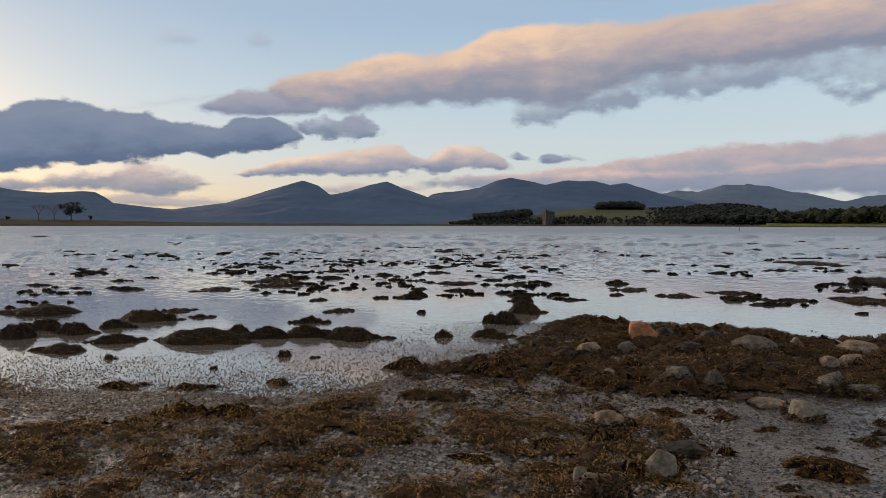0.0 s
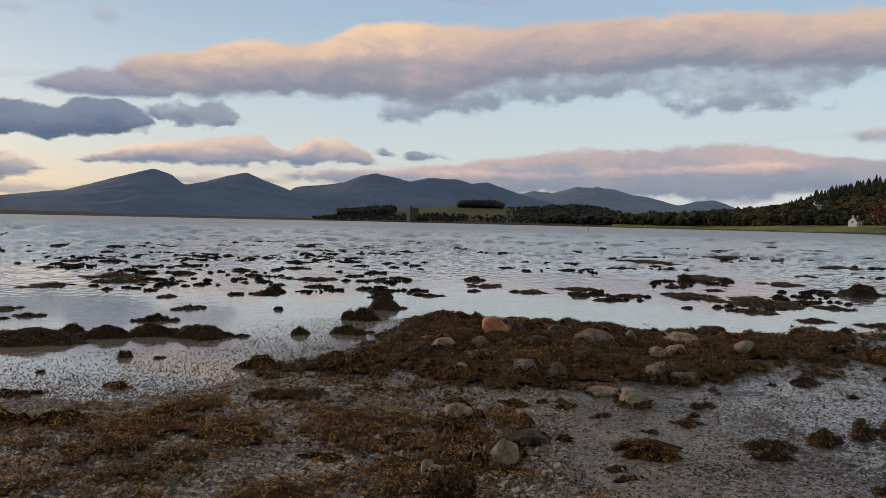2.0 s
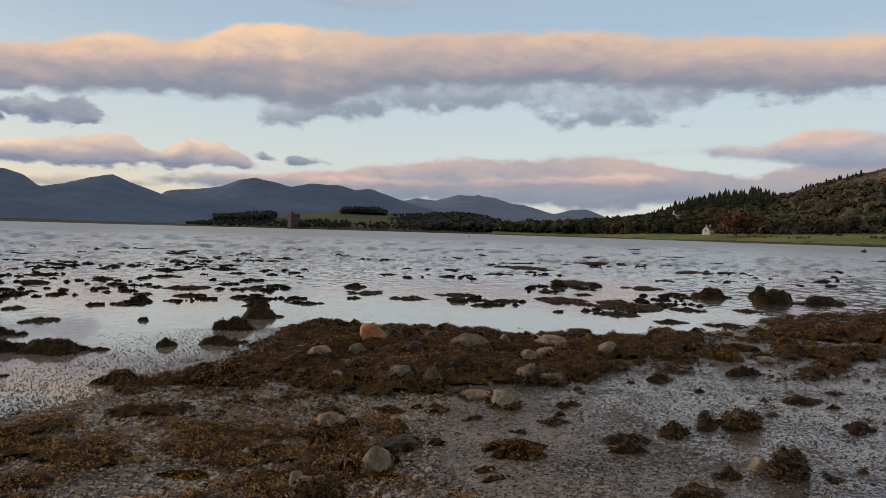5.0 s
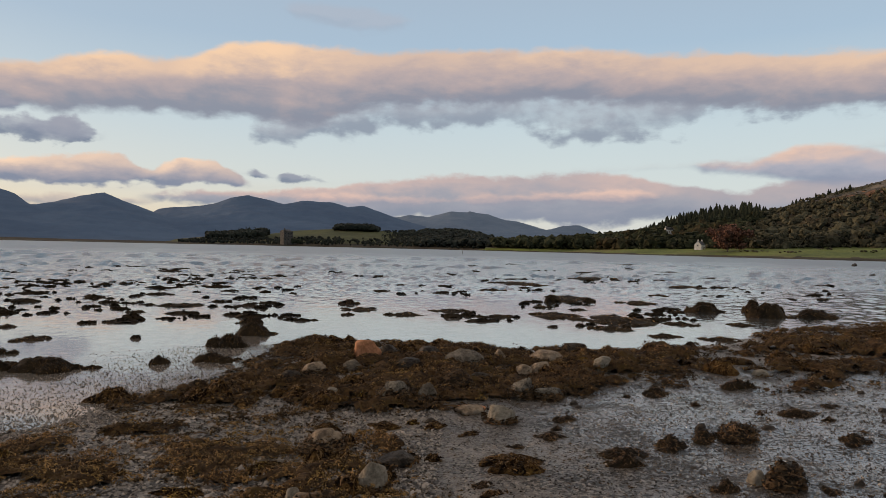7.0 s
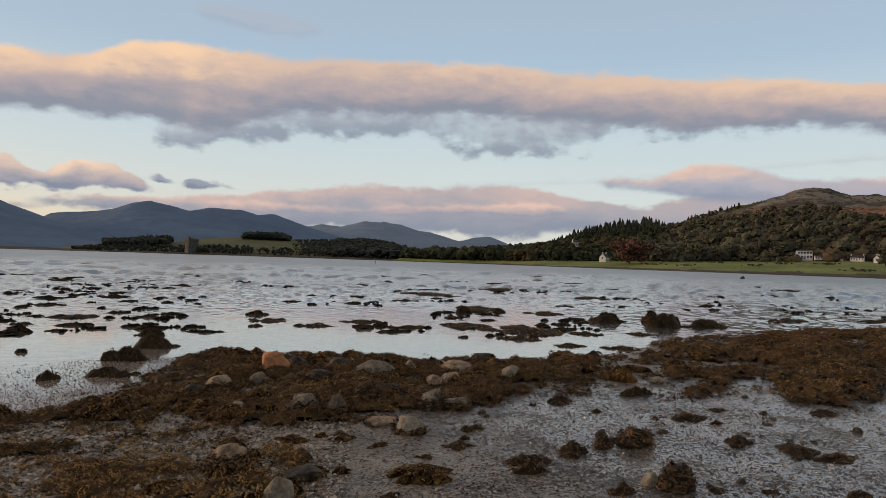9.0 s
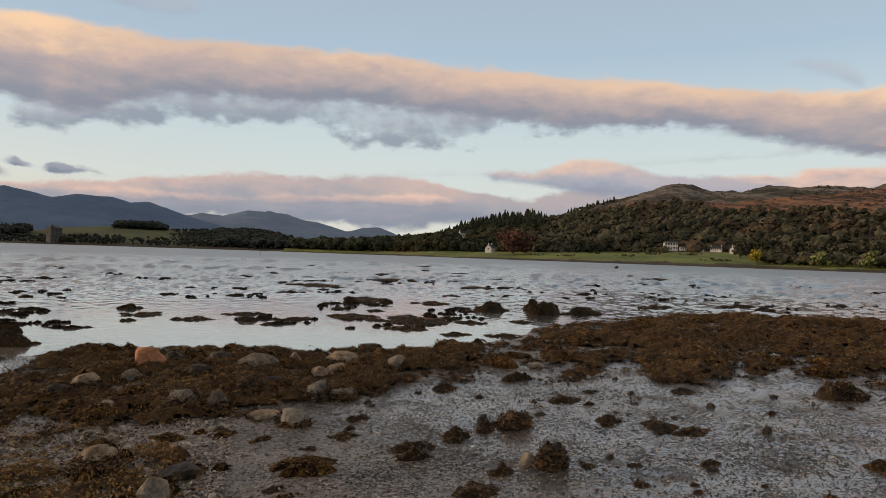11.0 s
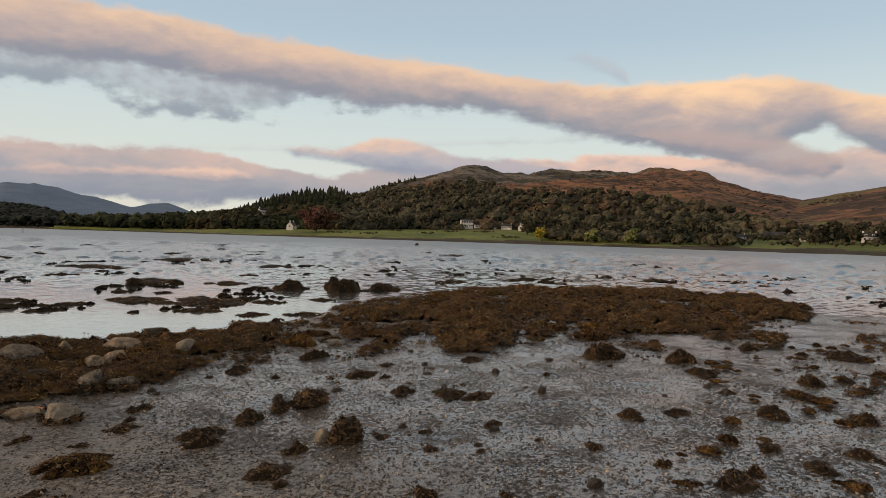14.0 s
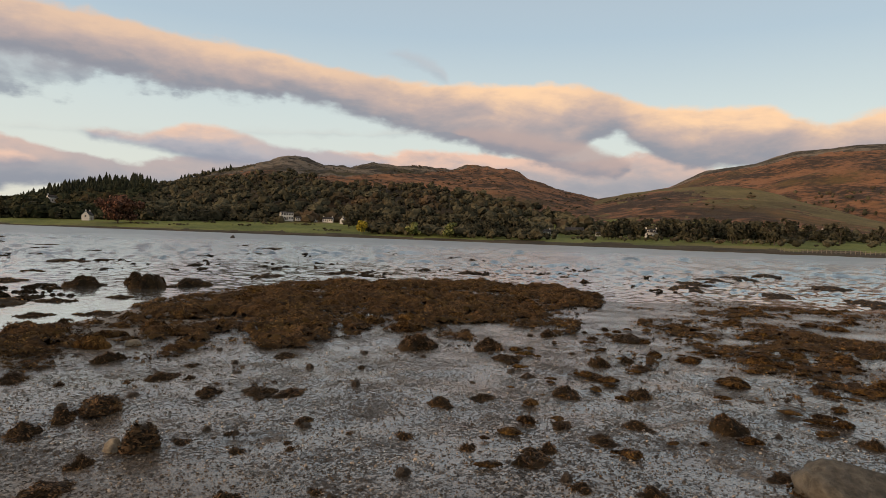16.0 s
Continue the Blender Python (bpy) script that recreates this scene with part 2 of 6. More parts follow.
    # its dark tail sinking to the saddle
    sky = cloud(sky, [(-60, 0.5, 0.5, 0), (72, 9.2, 9.0, 0), (76, 9.6, 7.6, 0.1), (80, 9.0, 6.5, 0.1), (83.5, 8.2, 5.6, 0.1), (86, 7.3, 5.4, 0.1), (87.6, 6.4, 6.4, 0)],
                srgb(140, 142, 155), srgb(172, 158, 160), srgb(220, 190, 172), 1.0, 0.7, 0.5, 0.9, 0.6, 0.4)
    # faint scraps high up
    sky = cloud(sky, [(-60, 0.5, 0.5, 0), (-24, 14.3, 14.3, 0), (-21, 14.9, 14.2, 0.2), (-19.5, 14.5, 14.5, 0), (-16.6, 14.8, 14.8, 0), (-15.4, 15.5, 14.4, 0.2), (-14, 14.8, 14.8, 0), (8, 19, 19, 0), (10, 19.4, 18.4, 0), (16, 19.6, 18.0, 0), (20, 18.8, 18.8, 0), (66, 15.2, 15.2, 0), (68, 15.6, 14.6, 0.1), (71, 14.6, 13.6, 0.1), (72, 13, 13, 0)],
                srgb(160, 168, 182), srgb(176, 178, 188), srgb(210, 196, 190), 0.9, 0.9, 0.8, 0.45)
    out = n.node("ShaderNodeOutputWorld")
    back = n.node("ShaderNodeBackground")
    n.put(back.inputs["Color"], sky)
    back.inputs["Strength"].default_value = 1.0
    n.put(out.inputs["Surface"], back.outputs[0])


build_sky()
sun = new("sun", bpy.data.lights.new("sun", "SUN"))
sun.data.energy, sun.data.angle, sun.data.color = 3.2, radians(12), (1.0, 0.68, 0.44)
a, e = radians(SUN_AZ), radians(SUN_EL)
sun.matrix_world = look((300 * math.sin(a), 300 * math.cos(a), 300 * math.tan(e)), (0, 0, 0))
scene.view_settings.exposure = 0.0

# ---- materials ----
def material(name, build):
    m = bpy.data.materials.new(name)
    m.use_nodes = True
    n = Net(m.node_tree)
    bsdf = n.node("ShaderNodeBsdfPrincipled")
    out = n.node("ShaderNodeOutputMaterial")
    n.put(out.inputs["Surface"], bsdf.outputs[0])
    build(n, bsdf, n.node("ShaderNodeTexCoord").outputs["Object"])
    return m


def bump(n, bsdf, height, strength, distance):
    b = n.node("ShaderNodeBump")
    b.inputs["Strength"].default_value, b.inputs["Distance"].default_value = strength, distance
    n.put(b.inputs["Height"], height)
    n.put(bsdf.inputs["Normal"], b.outputs[0])


def two_tone(name, dark, light, scale, rough=0.85, lump=0.5, depth=0.02, island=0.0, fine=6.0, spec=0.2, third=None, span=(0.55, 1.05)):
    """A surface mottled at two scales, with relief; island: how far separate pieces differ."""
    def build(n, b, co):
        big, small = n.noise(co, scale, 4.0, 0.6), n.noise(co, scale * fine, 5.0, 0.65)
        f = n.math("MULTIPLY_ADD", small, 0.7, n.math("MULTIPLY", big, 0.9))
        if island:
            f = n.math("MULTIPLY_ADD", n.node("ShaderNodeNewGeometry").outputs["Random Per Island"], island, n.math("SUBTRACT", f, island / 2))
        c = n.mix(n.step(f, *span), dark, light)
        if third:
            c = n.mix(n.step(n.noise(co, scale * 0.55, 4.0, 0.6), 0.52, 0.68), c, third)
        n.put(b.inputs["Base Color"], c)
        b.inputs["Roughness"].default_value = rough
        b.inputs["Specular IOR Level"].default_value = spec
        bump(n, b, small, lump, depth)
    return material(name, build)


def shore_build(n, b, co):
    # wet silt with shell grit; thin sheets of standing water lie in the hollows
    x, y, z = n.split(co)
    big, mid, small, grit = n.noise(co, 0.55, 4.0, 0.55), n.noise(co, 3.2, 5.0, 0.6), n.noise(co, 17.0, 5.0, 0.65), n.noise(co, 60.0, 3.0, 0.7)
    tone = n.mix(n.step(mid, 0.35, 0.7), (0.145, 0.122, 0.098), (0.32, 0.276, 0.226))
    tone = n.mix(n.step(small, 0.52, 0.7), tone, (0.38, 0.335, 0.28))
    crumb = n.step(n.math("MULTIPLY_ADD", n.noise(co, 24.0, 4.0, 0.65), 0.6, n.math("MULTIPLY_ADD", n.noise(co, 1.6, 3.0, 0.6), 0.34, n.math("MULTIPLY_ADD", grit, 0.6, -0.17))), 0.592, 0.66)
    tone = n.mix(crumb, tone, (0.034, 0.028, 0.022))
    tone = n.mix(n.step(big, 0.45, 0.75), tone, n.mix(0.5, tone, (0.1, 0.078, 0.056)))
    flat = n.math("MULTIPLY", n.step(x, 1.6, 4.2), n.step(y, 7.2, 5.4))
    # shingle lies over the silt towards the point
    tone = n.mix(n.math("MULTIPLY", n.step(n.math("MULTIPLY_ADD", mid, 3.0, x), 4.0, 1.2), 0.8), tone, n.mix(n.step(small, 0.45, 0.6), (0.06, 0.05, 0.04), (0.31, 0.262, 0.21)))
    level = n.math("ADD", n.math("MULTIPLY_ADD", mid, 0.5, n.math("MULTIPLY", small, 0.45)), n.math("MULTIPLY_ADD", grit, 0.25, n.math("MULTIPLY", big, 0.45)))
    wet = n.math("MULTIPLY", n.math("MULTIPLY", n.step(level, 1.0, 0.87), n.math("SUBTRACT", 1.0, crumb)), n.math("MULTIPLY_ADD", flat, 0.85, 0.15))
    n.put(b.inputs["Base Color"], n.mix(wet, tone, n.mix(0.45, tone, (0.02, 0.02, 0.02))))
    n.put(b.inputs["Roughness"], n.math("MULTIPLY_ADD", wet, -0.3, n.math("MULTIPLY_ADD", flat, 0.06, 0.44)))
    n.put(b.inputs["Specular IOR Level"], n.math("MULTIPLY_ADD", wet, 0.5, n.math("MULTIPLY_ADD", flat, -0.3, 0.5)))
    n.put(b.inputs["Coat Weight"], n.math("MULTIPLY", wet, n.math("MULTIPLY", flat, 0.9)))
    b.inputs["Coat IOR"].default_value = 1.4
    b.inputs["Coat Roughness"].default_value = 0.22
    relief = n.math("MULTIPLY", n.math("MULTIPLY_ADD", grit, 0.45, small), n.math("MULTIPLY_ADD", wet, -0.88, 1.0))
    bump(n, b, relief, 1.0, 0.045)


def water_build(n, b, co):
    b.inputs["IOR"].default_value = 1.333
    x, y, z = n.split(co)
    # the waves are in the mesh; here only the finest ripple, calm in the lee of the bank
    d = n.math("SQRT", n.math("ADD", n.math("MULTIPLY", x, x), n.math("MULTIPLY", y, y)))
    small = n.noise(n.xyz(n.math("MULTIPLY", x, 0.75), y, 0.0), 5.5, 3.0, 0.6, 0.5)
    # pale bed showing through the shallows, warmed to paint in the sky's reflection
    n.put(b.inputs["Base Color"], n.mix(n.step(d, 6.0, 26.0), (0.205, 0.182, 0.155), (0.035, 0.05, 0.06)))
    n.put(b.inputs["Coat Weight"], n.math("MULTIPLY_ADD", n.step(d, 8.0, 40.0), -0.15, 0.9))
    rough = n.math("MULTIPLY_ADD", n.step(d, 45.0, 160.0), 0.16, n.math("MULTIPLY_ADD", n.step(d, 14.0, 50.0), 0.15, 0.05))
    n.put(b.inputs["Coat Roughness"], rough)
    b.inputs["Coat IOR"].default_value = 1.333
    n.put(b.inputs["Roughness"], rough)
    bump(n, b, n.math("MULTIPLY", small, n.math("MULTIPLY_ADD", n.step(d, 8.0, 20.0), 0.012, 0.008)), 1.0, 1.0)


def frond_build(dark, light, ochre, russet):
    def build(n, b, co):
        r = n.node("ShaderNodeNewGeometry").outputs["Random Per Island"]
        who = n.node("ShaderNodeObjectInfo").outputs["Random"]
        tuft = n.noise(co, 11.0, 3.0, 0.6)
        c = n.mix(n.step(n.math("MULTIPLY_ADD", tuft, 0.9, n.math("MULTIPLY", r, 0.5)), 0.45, 0.95), dark, light)
        c = n.mix(n.math("MULTIPLY", n.step(n.math("MULTIPLY_ADD", n.noise(co, 1.1, 3.0, 0.6), 0.8, n.math("MULTIPLY_ADD", tuft, 0.3, n.math("MULTIPLY", r, 0.25))), 0.69, 0.86), 0.7), c, ochre)
        c = n.mix(n.math("MULTIPLY", n.step(n.math("MULTIPLY_ADD", n.noise(co, 0.7, 3.0, 0.6), 0.8, n.math("MULTIPLY", r, 0.2)), 0.5, 0.62), 0.35), c, russet)
        c = n.mix(n.step(n.math("MULTIPLY_ADD", n.noise(co, 4.2, 4.0, 0.65), 1.0, n.math("MULTIPLY", r, 0.1)), 0.54, 0.36), c, dark)
        n.put(b.inputs["Base Color"], n.mix(n.math("MULTIPLY", who, 0.3), c, (0.02, 0.015, 0.008)))
        b.inputs["Roughness"].default_value = 0.6
        b.inputs["Specular IOR Level"].default_value = 0.12
    return build


def core_build(n, b, co):
    # matted straps: crevices painted dark as shade, paler bladders and tips on top
    who = n.node("ShaderNodeObjectInfo").outputs["Random"]
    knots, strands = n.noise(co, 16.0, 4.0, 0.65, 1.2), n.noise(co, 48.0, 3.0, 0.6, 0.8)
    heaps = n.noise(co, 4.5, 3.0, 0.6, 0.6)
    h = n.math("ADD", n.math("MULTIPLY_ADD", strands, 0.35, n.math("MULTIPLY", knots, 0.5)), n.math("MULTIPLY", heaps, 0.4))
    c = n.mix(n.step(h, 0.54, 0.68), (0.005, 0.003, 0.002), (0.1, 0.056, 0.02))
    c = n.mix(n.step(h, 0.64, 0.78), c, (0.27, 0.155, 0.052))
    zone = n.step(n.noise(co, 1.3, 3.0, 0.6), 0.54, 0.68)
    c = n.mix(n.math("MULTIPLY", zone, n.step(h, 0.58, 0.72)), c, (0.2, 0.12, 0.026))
    n.put(b.inputs["Base Color"], n.mix(n.math("MULTIPLY", who, 0.3), c, (0.01, 0.007, 0.004)))
    b.inputs["Roughness"].default_value = 0.8
    b.inputs["Specular IOR Level"].default_value = 0.04
    bump(n, b, h, 1.0, 0.09)


M_SHORE = material("wet_silt", shore_build)
M_WATER = material("sea_water", water_build)
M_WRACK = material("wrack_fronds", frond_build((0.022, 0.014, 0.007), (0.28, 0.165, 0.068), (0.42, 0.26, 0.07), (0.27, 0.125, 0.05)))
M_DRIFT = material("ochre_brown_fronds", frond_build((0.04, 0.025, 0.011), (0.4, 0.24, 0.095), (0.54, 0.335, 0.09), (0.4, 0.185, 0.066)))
# the sea's dark wrack, and the painted shade low in heaps and beds
M_WRACK_SEA_SHADE = material("dark_wet_shaded_wrack", frond_build((0.006, 0.004, 0.002), (0.095, 0.055, 0.022), (0.15, 0.092, 0.022), (0.05, 0.024, 0.01)))
M_BEARD = material("brown_hanging_wrack", frond_build((0.012, 0.008, 0.004), (0.15, 0.09, 0.046), (0.21, 0.13, 0.048), (0.18, 0.08, 0.042)))
M_MAT = two_tone("matted_wrack", (0.008, 0.005, 0.003), (0.13, 0.076, 0.033), 7.0, 0.75, 1.0, 0.05, third=(0.08, 0.05, 0.016), spec=0.08)
M_FLOOR = two_tone("woodland_floor", (0.014, 0.012, 0.007), (0.055, 0.042, 0.02), 0.02, 0.95, 0.6, 1.0, fine=9.0, third=(0.05, 0.03, 0.016))
M_OCHRE = material("ochre_wrack", frond_build((0.06, 0.035, 0.01), (0.42, 0.26, 0.05), (0.6, 0.4, 0.08), (0.36, 0.2, 0.045)))
M_ISLET = two_tone("black_wet_weed", (0.009, 0.007, 0.004), (0.04, 0.026, 0.012), 2.5, 0.7, 0.8, 0.05, spec=0.1)
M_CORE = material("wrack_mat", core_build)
M_STONE = two_tone("tan_boulder", (0.07, 0.05, 0.034), (0.36, 0.275, 0.185), 6.0, 0.75, 0.8, 0.02, third=(0.17, 0.145, 0.115))
M_GREY = two_tone("grey_boulder", (0.045, 0.036, 0.026), (0.24, 0.2, 0.15), 8.0, 0.75, 0.9, 0.025, third=(0.065, 0.05, 0.028))
M_DARK = two_tone("dark_wet_stone", (0.012, 0.009, 0.007), (0.09, 0.07, 0.05), 9.0, 0.6, 1.0, 0.03, third=(0.11, 0.085, 0.06))
M_PALE = two_tone("pale_grey_stone", (0.085, 0.072, 0.052), (0.28, 0.245, 0.19), 7.0, 0.75, 0.8, 0.015, third=(0.24, 0.2, 0.13), span=(0.5, 1.0))
M_CRACK = two_tone("barnacled_dark_rock", (0.02, 0.016, 0.012), (0.27, 0.235, 0.18), 11.0, 0.65, 1.0, 0.03, third=(0.035, 0.026, 0.016), span=(0.62, 0.98))
M_BIG = two_tone("lichened_grey_boulder", (0.045, 0.042, 0.036), (0.15, 0.14, 0.118), 3.0, 0.8, 1.0, 0.03, third=(0.03, 0.028, 0.026))
M_ORANGE = two_tone("orange_stone", (0.24, 0.105, 0.05), (0.5, 0.235, 0.12), 6.0, 0.8, 0.4, 0.015)
M_PEBBLE = two_tone("pebbles", (0.03, 0.025, 0.021), (0.34, 0.295, 0.245), 2.0, 0.42, 0.2, 0.004, island=0.9, spec=0.45)
M_LUMP = two_tone("dark_silt_lumps", (0.02, 0.016, 0.012), (0.19, 0.158, 0.125), 2.0, 0.5, 0.2, 0.004, island=0.9, spec=0.35)
M_FIELD = two_tone("pasture", (0.06, 0.085, 0.022), (0.17, 0.2, 0.055), 0.02, 0.95, 0.4, 0.3, fine=14.0, third=(0.16, 0.135, 0.06))
M_MOOR = two_tone("rough_grazing", (0.038, 0.046, 0.02), (0.09, 0.096, 0.038), 0.012, 0.95, 0.4, 0.3, fine=14.0, third=(0.075, 0.06, 0.03))
M_GRASS = two_tone("dry_hill_grass", (0.06, 0.05, 0.02), (0.16, 0.13, 0.052), 0.01, 0.95, 0.6, 0.6, fine=12.0, third=(0.1, 0.06, 0.03))
M_BANK = two_tone("weedy_shore", (0.018, 0.016, 0.011), (0.075, 0.06, 0.036), 0.05, 0.95, 0.5, 0.2, fine=10.0)
M_HEATH = two_tone("bracken_heath", (0.04, 0.028, 0.02), (0.225, 0.112, 0.06), 0.008, 0.95, 1.0, 6.0, span=(0.68, 0.94), fine=8.0, third=(0.1, 0.07, 0.028))
M_CRAG = two_tone("craggy_heath", (0.034, 0.031, 0.026), (0.17, 0.145, 0.115), 0.012, 0.95, 1.0, 7.0, span=(0.7, 0.94), fine=6.0, third=(0.05, 0.045, 0.022))
# the blue of both is distance haze, painted into the base colour
M_MOUNT = two_tone("haze_blue_grey_hillside", (0.07, 0.11, 0.182), (0.096, 0.146, 0.226), 0.0016, 1.0, 0.6, 12.0, fine=7.0, spec=0.1)
M_MOUNT_FAR = two_tone("haze_pale_blue_hillside", (0.115, 0.162, 0.232), (0.155, 0.205, 0.275), 0.0016, 1.0, 0.6, 12.0, fine=7.0, spec=0.1)
M_LEAF = two_tone("mixed_foliage", (0.034, 0.034, 0.023), (0.122, 0.114, 0.074), 0.02, 0.95, 0.9, 0.8, island=0.2, fine=18.0, third=(0.1, 0.07, 0.046), spec=0.05, span=(0.6, 1.1))
M_GREENWOOD = two_tone("dark_green_foliage", (0.014, 0.018, 0.011), (0.068, 0.072, 0.04), 0.02, 0.95, 0.9, 0.8, island=0.25, fine=18.0, third=(0.05, 0.04, 0.022), spec=0.05, span=(0.6, 1.1))
# conifer green shifted bluish: slight distance haze painted into the leaf colour
M_FARWOOD = two_tone("hazy_dark_wood", (0.01, 0.014, 0.012), (0.03, 0.036, 0.028), 0.03, 0.9, 0.0, 0.01, island=0.2, fine=5.0)
M_PINE = two_tone("conifer_needles", (0.014, 0.018, 0.011), (0.042, 0.048, 0.026), 0.03, 0.9, 0.0, 0.01, island=0.3, fine=5.0)
M_BARK = two_tone("bark", (0.05, 0.042, 0.034), (0.14, 0.12, 0.1), 2.0, 0.9, 0.6, 0.02)
M_RUST = two_tone("russet_leaves", (0.045, 0.026, 0.02), (0.17, 0.082, 0.055), 0.3, 0.9, 0.0, 0.01, island=0.8)
M_YELLOW = two_tone("yellow_leaves", (0.2, 0.16, 0.02), (0.42, 0.34, 0.04), 0.3, 0.9, 0.0, 0.01, island=0.6)
M_LIME = two_tone("pale_green_leaves", (0.085, 0.105, 0.035), (0.22, 0.235, 0.085), 0.3, 0.9, 0.0, 0.01, island=0.7)
M_WALLW = two_tone("white_harling", (0.5, 0.49, 0.46), (0.66, 0.65, 0.62), 0.8, 0.9, 0.2, 0.02)
M_WALLG = two_tone("old_castle_stone", (0.045, 0.043, 0.039), (0.12, 0.114, 0.102), 0.5, 0.95, 0.6, 0.1, fine=5.0)
M_SLATE = two_tone("slate_roof", (0.05, 0.052, 0.058), (0.11, 0.112, 0.12), 1.5, 0.6, 0.3, 0.03)
M_GLASS = two_tone("dark_window_glass", (0.015, 0.017, 0.02), (0.03, 0.033, 0.04), 2.0, 0.1, 0.0, 0.01)
M_WOOD = two_tone("weathered_wood", (0.12, 0.1, 0.08), (0.26, 0.23, 0.19), 3.0, 0.9, 0.4, 0.01)

# ---- mesh helpers ----
def from_arrays(name, verts, faces, mats, parent=None, smooth=True, index=None):
    """One object from a vertex array and an array of triangles or quads."""
    verts, faces = np.asarray(verts, dtype=np.float32), np.asarray(faces, dtype=np.int32)
    me = bpy.data.meshes.new(name)
    k = faces.shape[1]
    me.vertices.add(len(verts))
    me.vertices.foreach_set("co", verts.ravel())
    me.loops.add(faces.size)
    me.loops.foreach_set("vertex_index", faces.ravel())
    me.polygons.add(len(faces))
    me.polygons.foreach_set("loop_start", np.arange(0, faces.size, k, dtype=np.int32))
    me.polygons.foreach_set("use_smooth", np.full(len(faces), smooth))
    for m in mats if isinstance(mats, (list, tuple)) else [mats]:
        me.materials.append(m)
    if index is not None:
        me.polygons.foreach_set("material_index", np.asarray(index, dtype=np.int32))
    me.update(calc_edges=True)
    ob = new(name, me)
    ob.parent = parent
    return ob


def part(name, bm, mat, parent, label="", smooth=False):
    me = bpy.data.meshes.new(name)
    for f in bm.faces:
        f.smooth = smooth
    bm.to_mesh(me)
    bm.free()
    me.materials.append(mat)
    ob = new(name, me)
    ob.parent = parent
    return tagged(ob, label)


def hash2(i, j, seed):
    h = (i.astype(np.int64) * 374761393 + j.astype(np.int64) * 668265263 + seed * 974634777) & 0x7FFFFFFF
    h = ((h ^ (h >> 13)) * 1274126177) & 0x7FFFFFFF
    return ((h ^ (h >> 16)) & 0xFFFF) / 65535.0


def value_noise(x, y, seed=0):
    i, j = np.floor(x), np.floor(y)
    fx, fy = x - i, y - j
    fx, fy = fx * fx * (3 - 2 * fx), fy * fy * (3 - 2 * fy)
    i, j = i.astype(np.int64), j.astype(np.int64)
    a, b, c, d = hash2(i, j, seed), hash2(i + 1, j, seed), hash2(i, j + 1, seed), hash2(i + 1, j + 1, seed)
    return (a * (1 - fx) + b * fx) * (1 - fy) + (c * (1 - fx) + d * fx) * fy


def fbm(x, y, octaves=4, seed=0, gain=0.5):
    s, w, t = 0.0, 1.0, 0.0
    for k in range(octaves):
        s, t, w, x, y = s + w * value_noise(x, y, seed + k), t + w, w * gain, x * 2.03 + 11.3, y * 2.03 + 5.7
    return s / t


def inside(poly, x, y):
    """How far (x, y) lies inside a closed plan outline: metres, negative outside."""
    d = np.full(np.shape(x), 1e9)
    odd = np.zeros(np.shape(x), bool)
    for (x0, y0), (x1, y1) in zip(poly, poly[1:] + poly[:1]):
        ux, uy = x1 - x0, y1 - y0
        t = np.clip(((x - x0) * ux + (y - y0) * uy) / (ux * ux + uy * uy + 1e-12), 0, 1)
        d = np.minimum(d, np.hypot(x - x0 - t * ux, y - y0 - t * uy))
        if y0 != y1:
            odd ^= ((y0 > y) != (y1 > y)) & (x < x0 + (y - y0) * ux / uy)
    return np.where(odd, d, -d)


def quads(rows, cols):
    i = np.arange(rows - 1)[:, None] * cols + np.arange(cols - 1)[None, :]
    return np.stack([i, i + 1, i + cols + 1, i + cols], -1).reshape(-1, 4)


# ---- the shore: plan of the waterline, then its height ----
WATER = -0.04
SHORE = [(-60, 9.5), (-20, 7.5), (-8, 6.4), (-4.1, 6.0), (-2.7, 5.65), (-2.1, 5.85), (-0.8, 6.25), (0.1, 6.75), (0.7, 7.7), (1.5, 9.4), (2.1, 10.3), (3.2, 10.5), (4.2, 9.6),
         (5.0, 8.7), (5.6, 8.0), (6.6, 7.8), (8.0, 8.3), (9.5, 9.0), (12.8, 9.9), (15, 10.6), (18, 10.0), (21.5, 8.2), (24, 5.0), (23, 3.0), (20, 1.8), (17.6, 0.5),
         (20.5, -2.4), (19.5, -5.2), (23, -12), (30, -30), (40, -80), (-120, -80), (-120, 14)]


def shore_height(x, y):
    x, y = np.asarray(x, float), np.asarray(y, float)
    s = inside(SHORE, x, y) + (fbm(x * 0.7, y * 0.7, 3, 5) - 0.5) * 1.1
    rough = (fbm(x * 1.3, y * 1.3, 4, 9) - 0.5) * 0.07 + (fbm(x * 6, y * 6, 3, 21) - 0.5) * 0.022
    land = WATER + 0.012 + 0.075 * (1 - np.exp(-np.maximum(s, 0) / 1.6)) + rough * np.clip(s * 0.5, 0.35, 1.0)
    sea = WATER + 0.012 - 0.17 * (1 - np.exp(np.minimum(s, 0) / 1.2)) + np.minimum(s + 3, 0) * 0.012 + rough * 0.6
    h = np.where(s > 0, land, np.maximum(sea, -3.0))
    return h + 0.05 * np.maximum(-6 - y, 0)


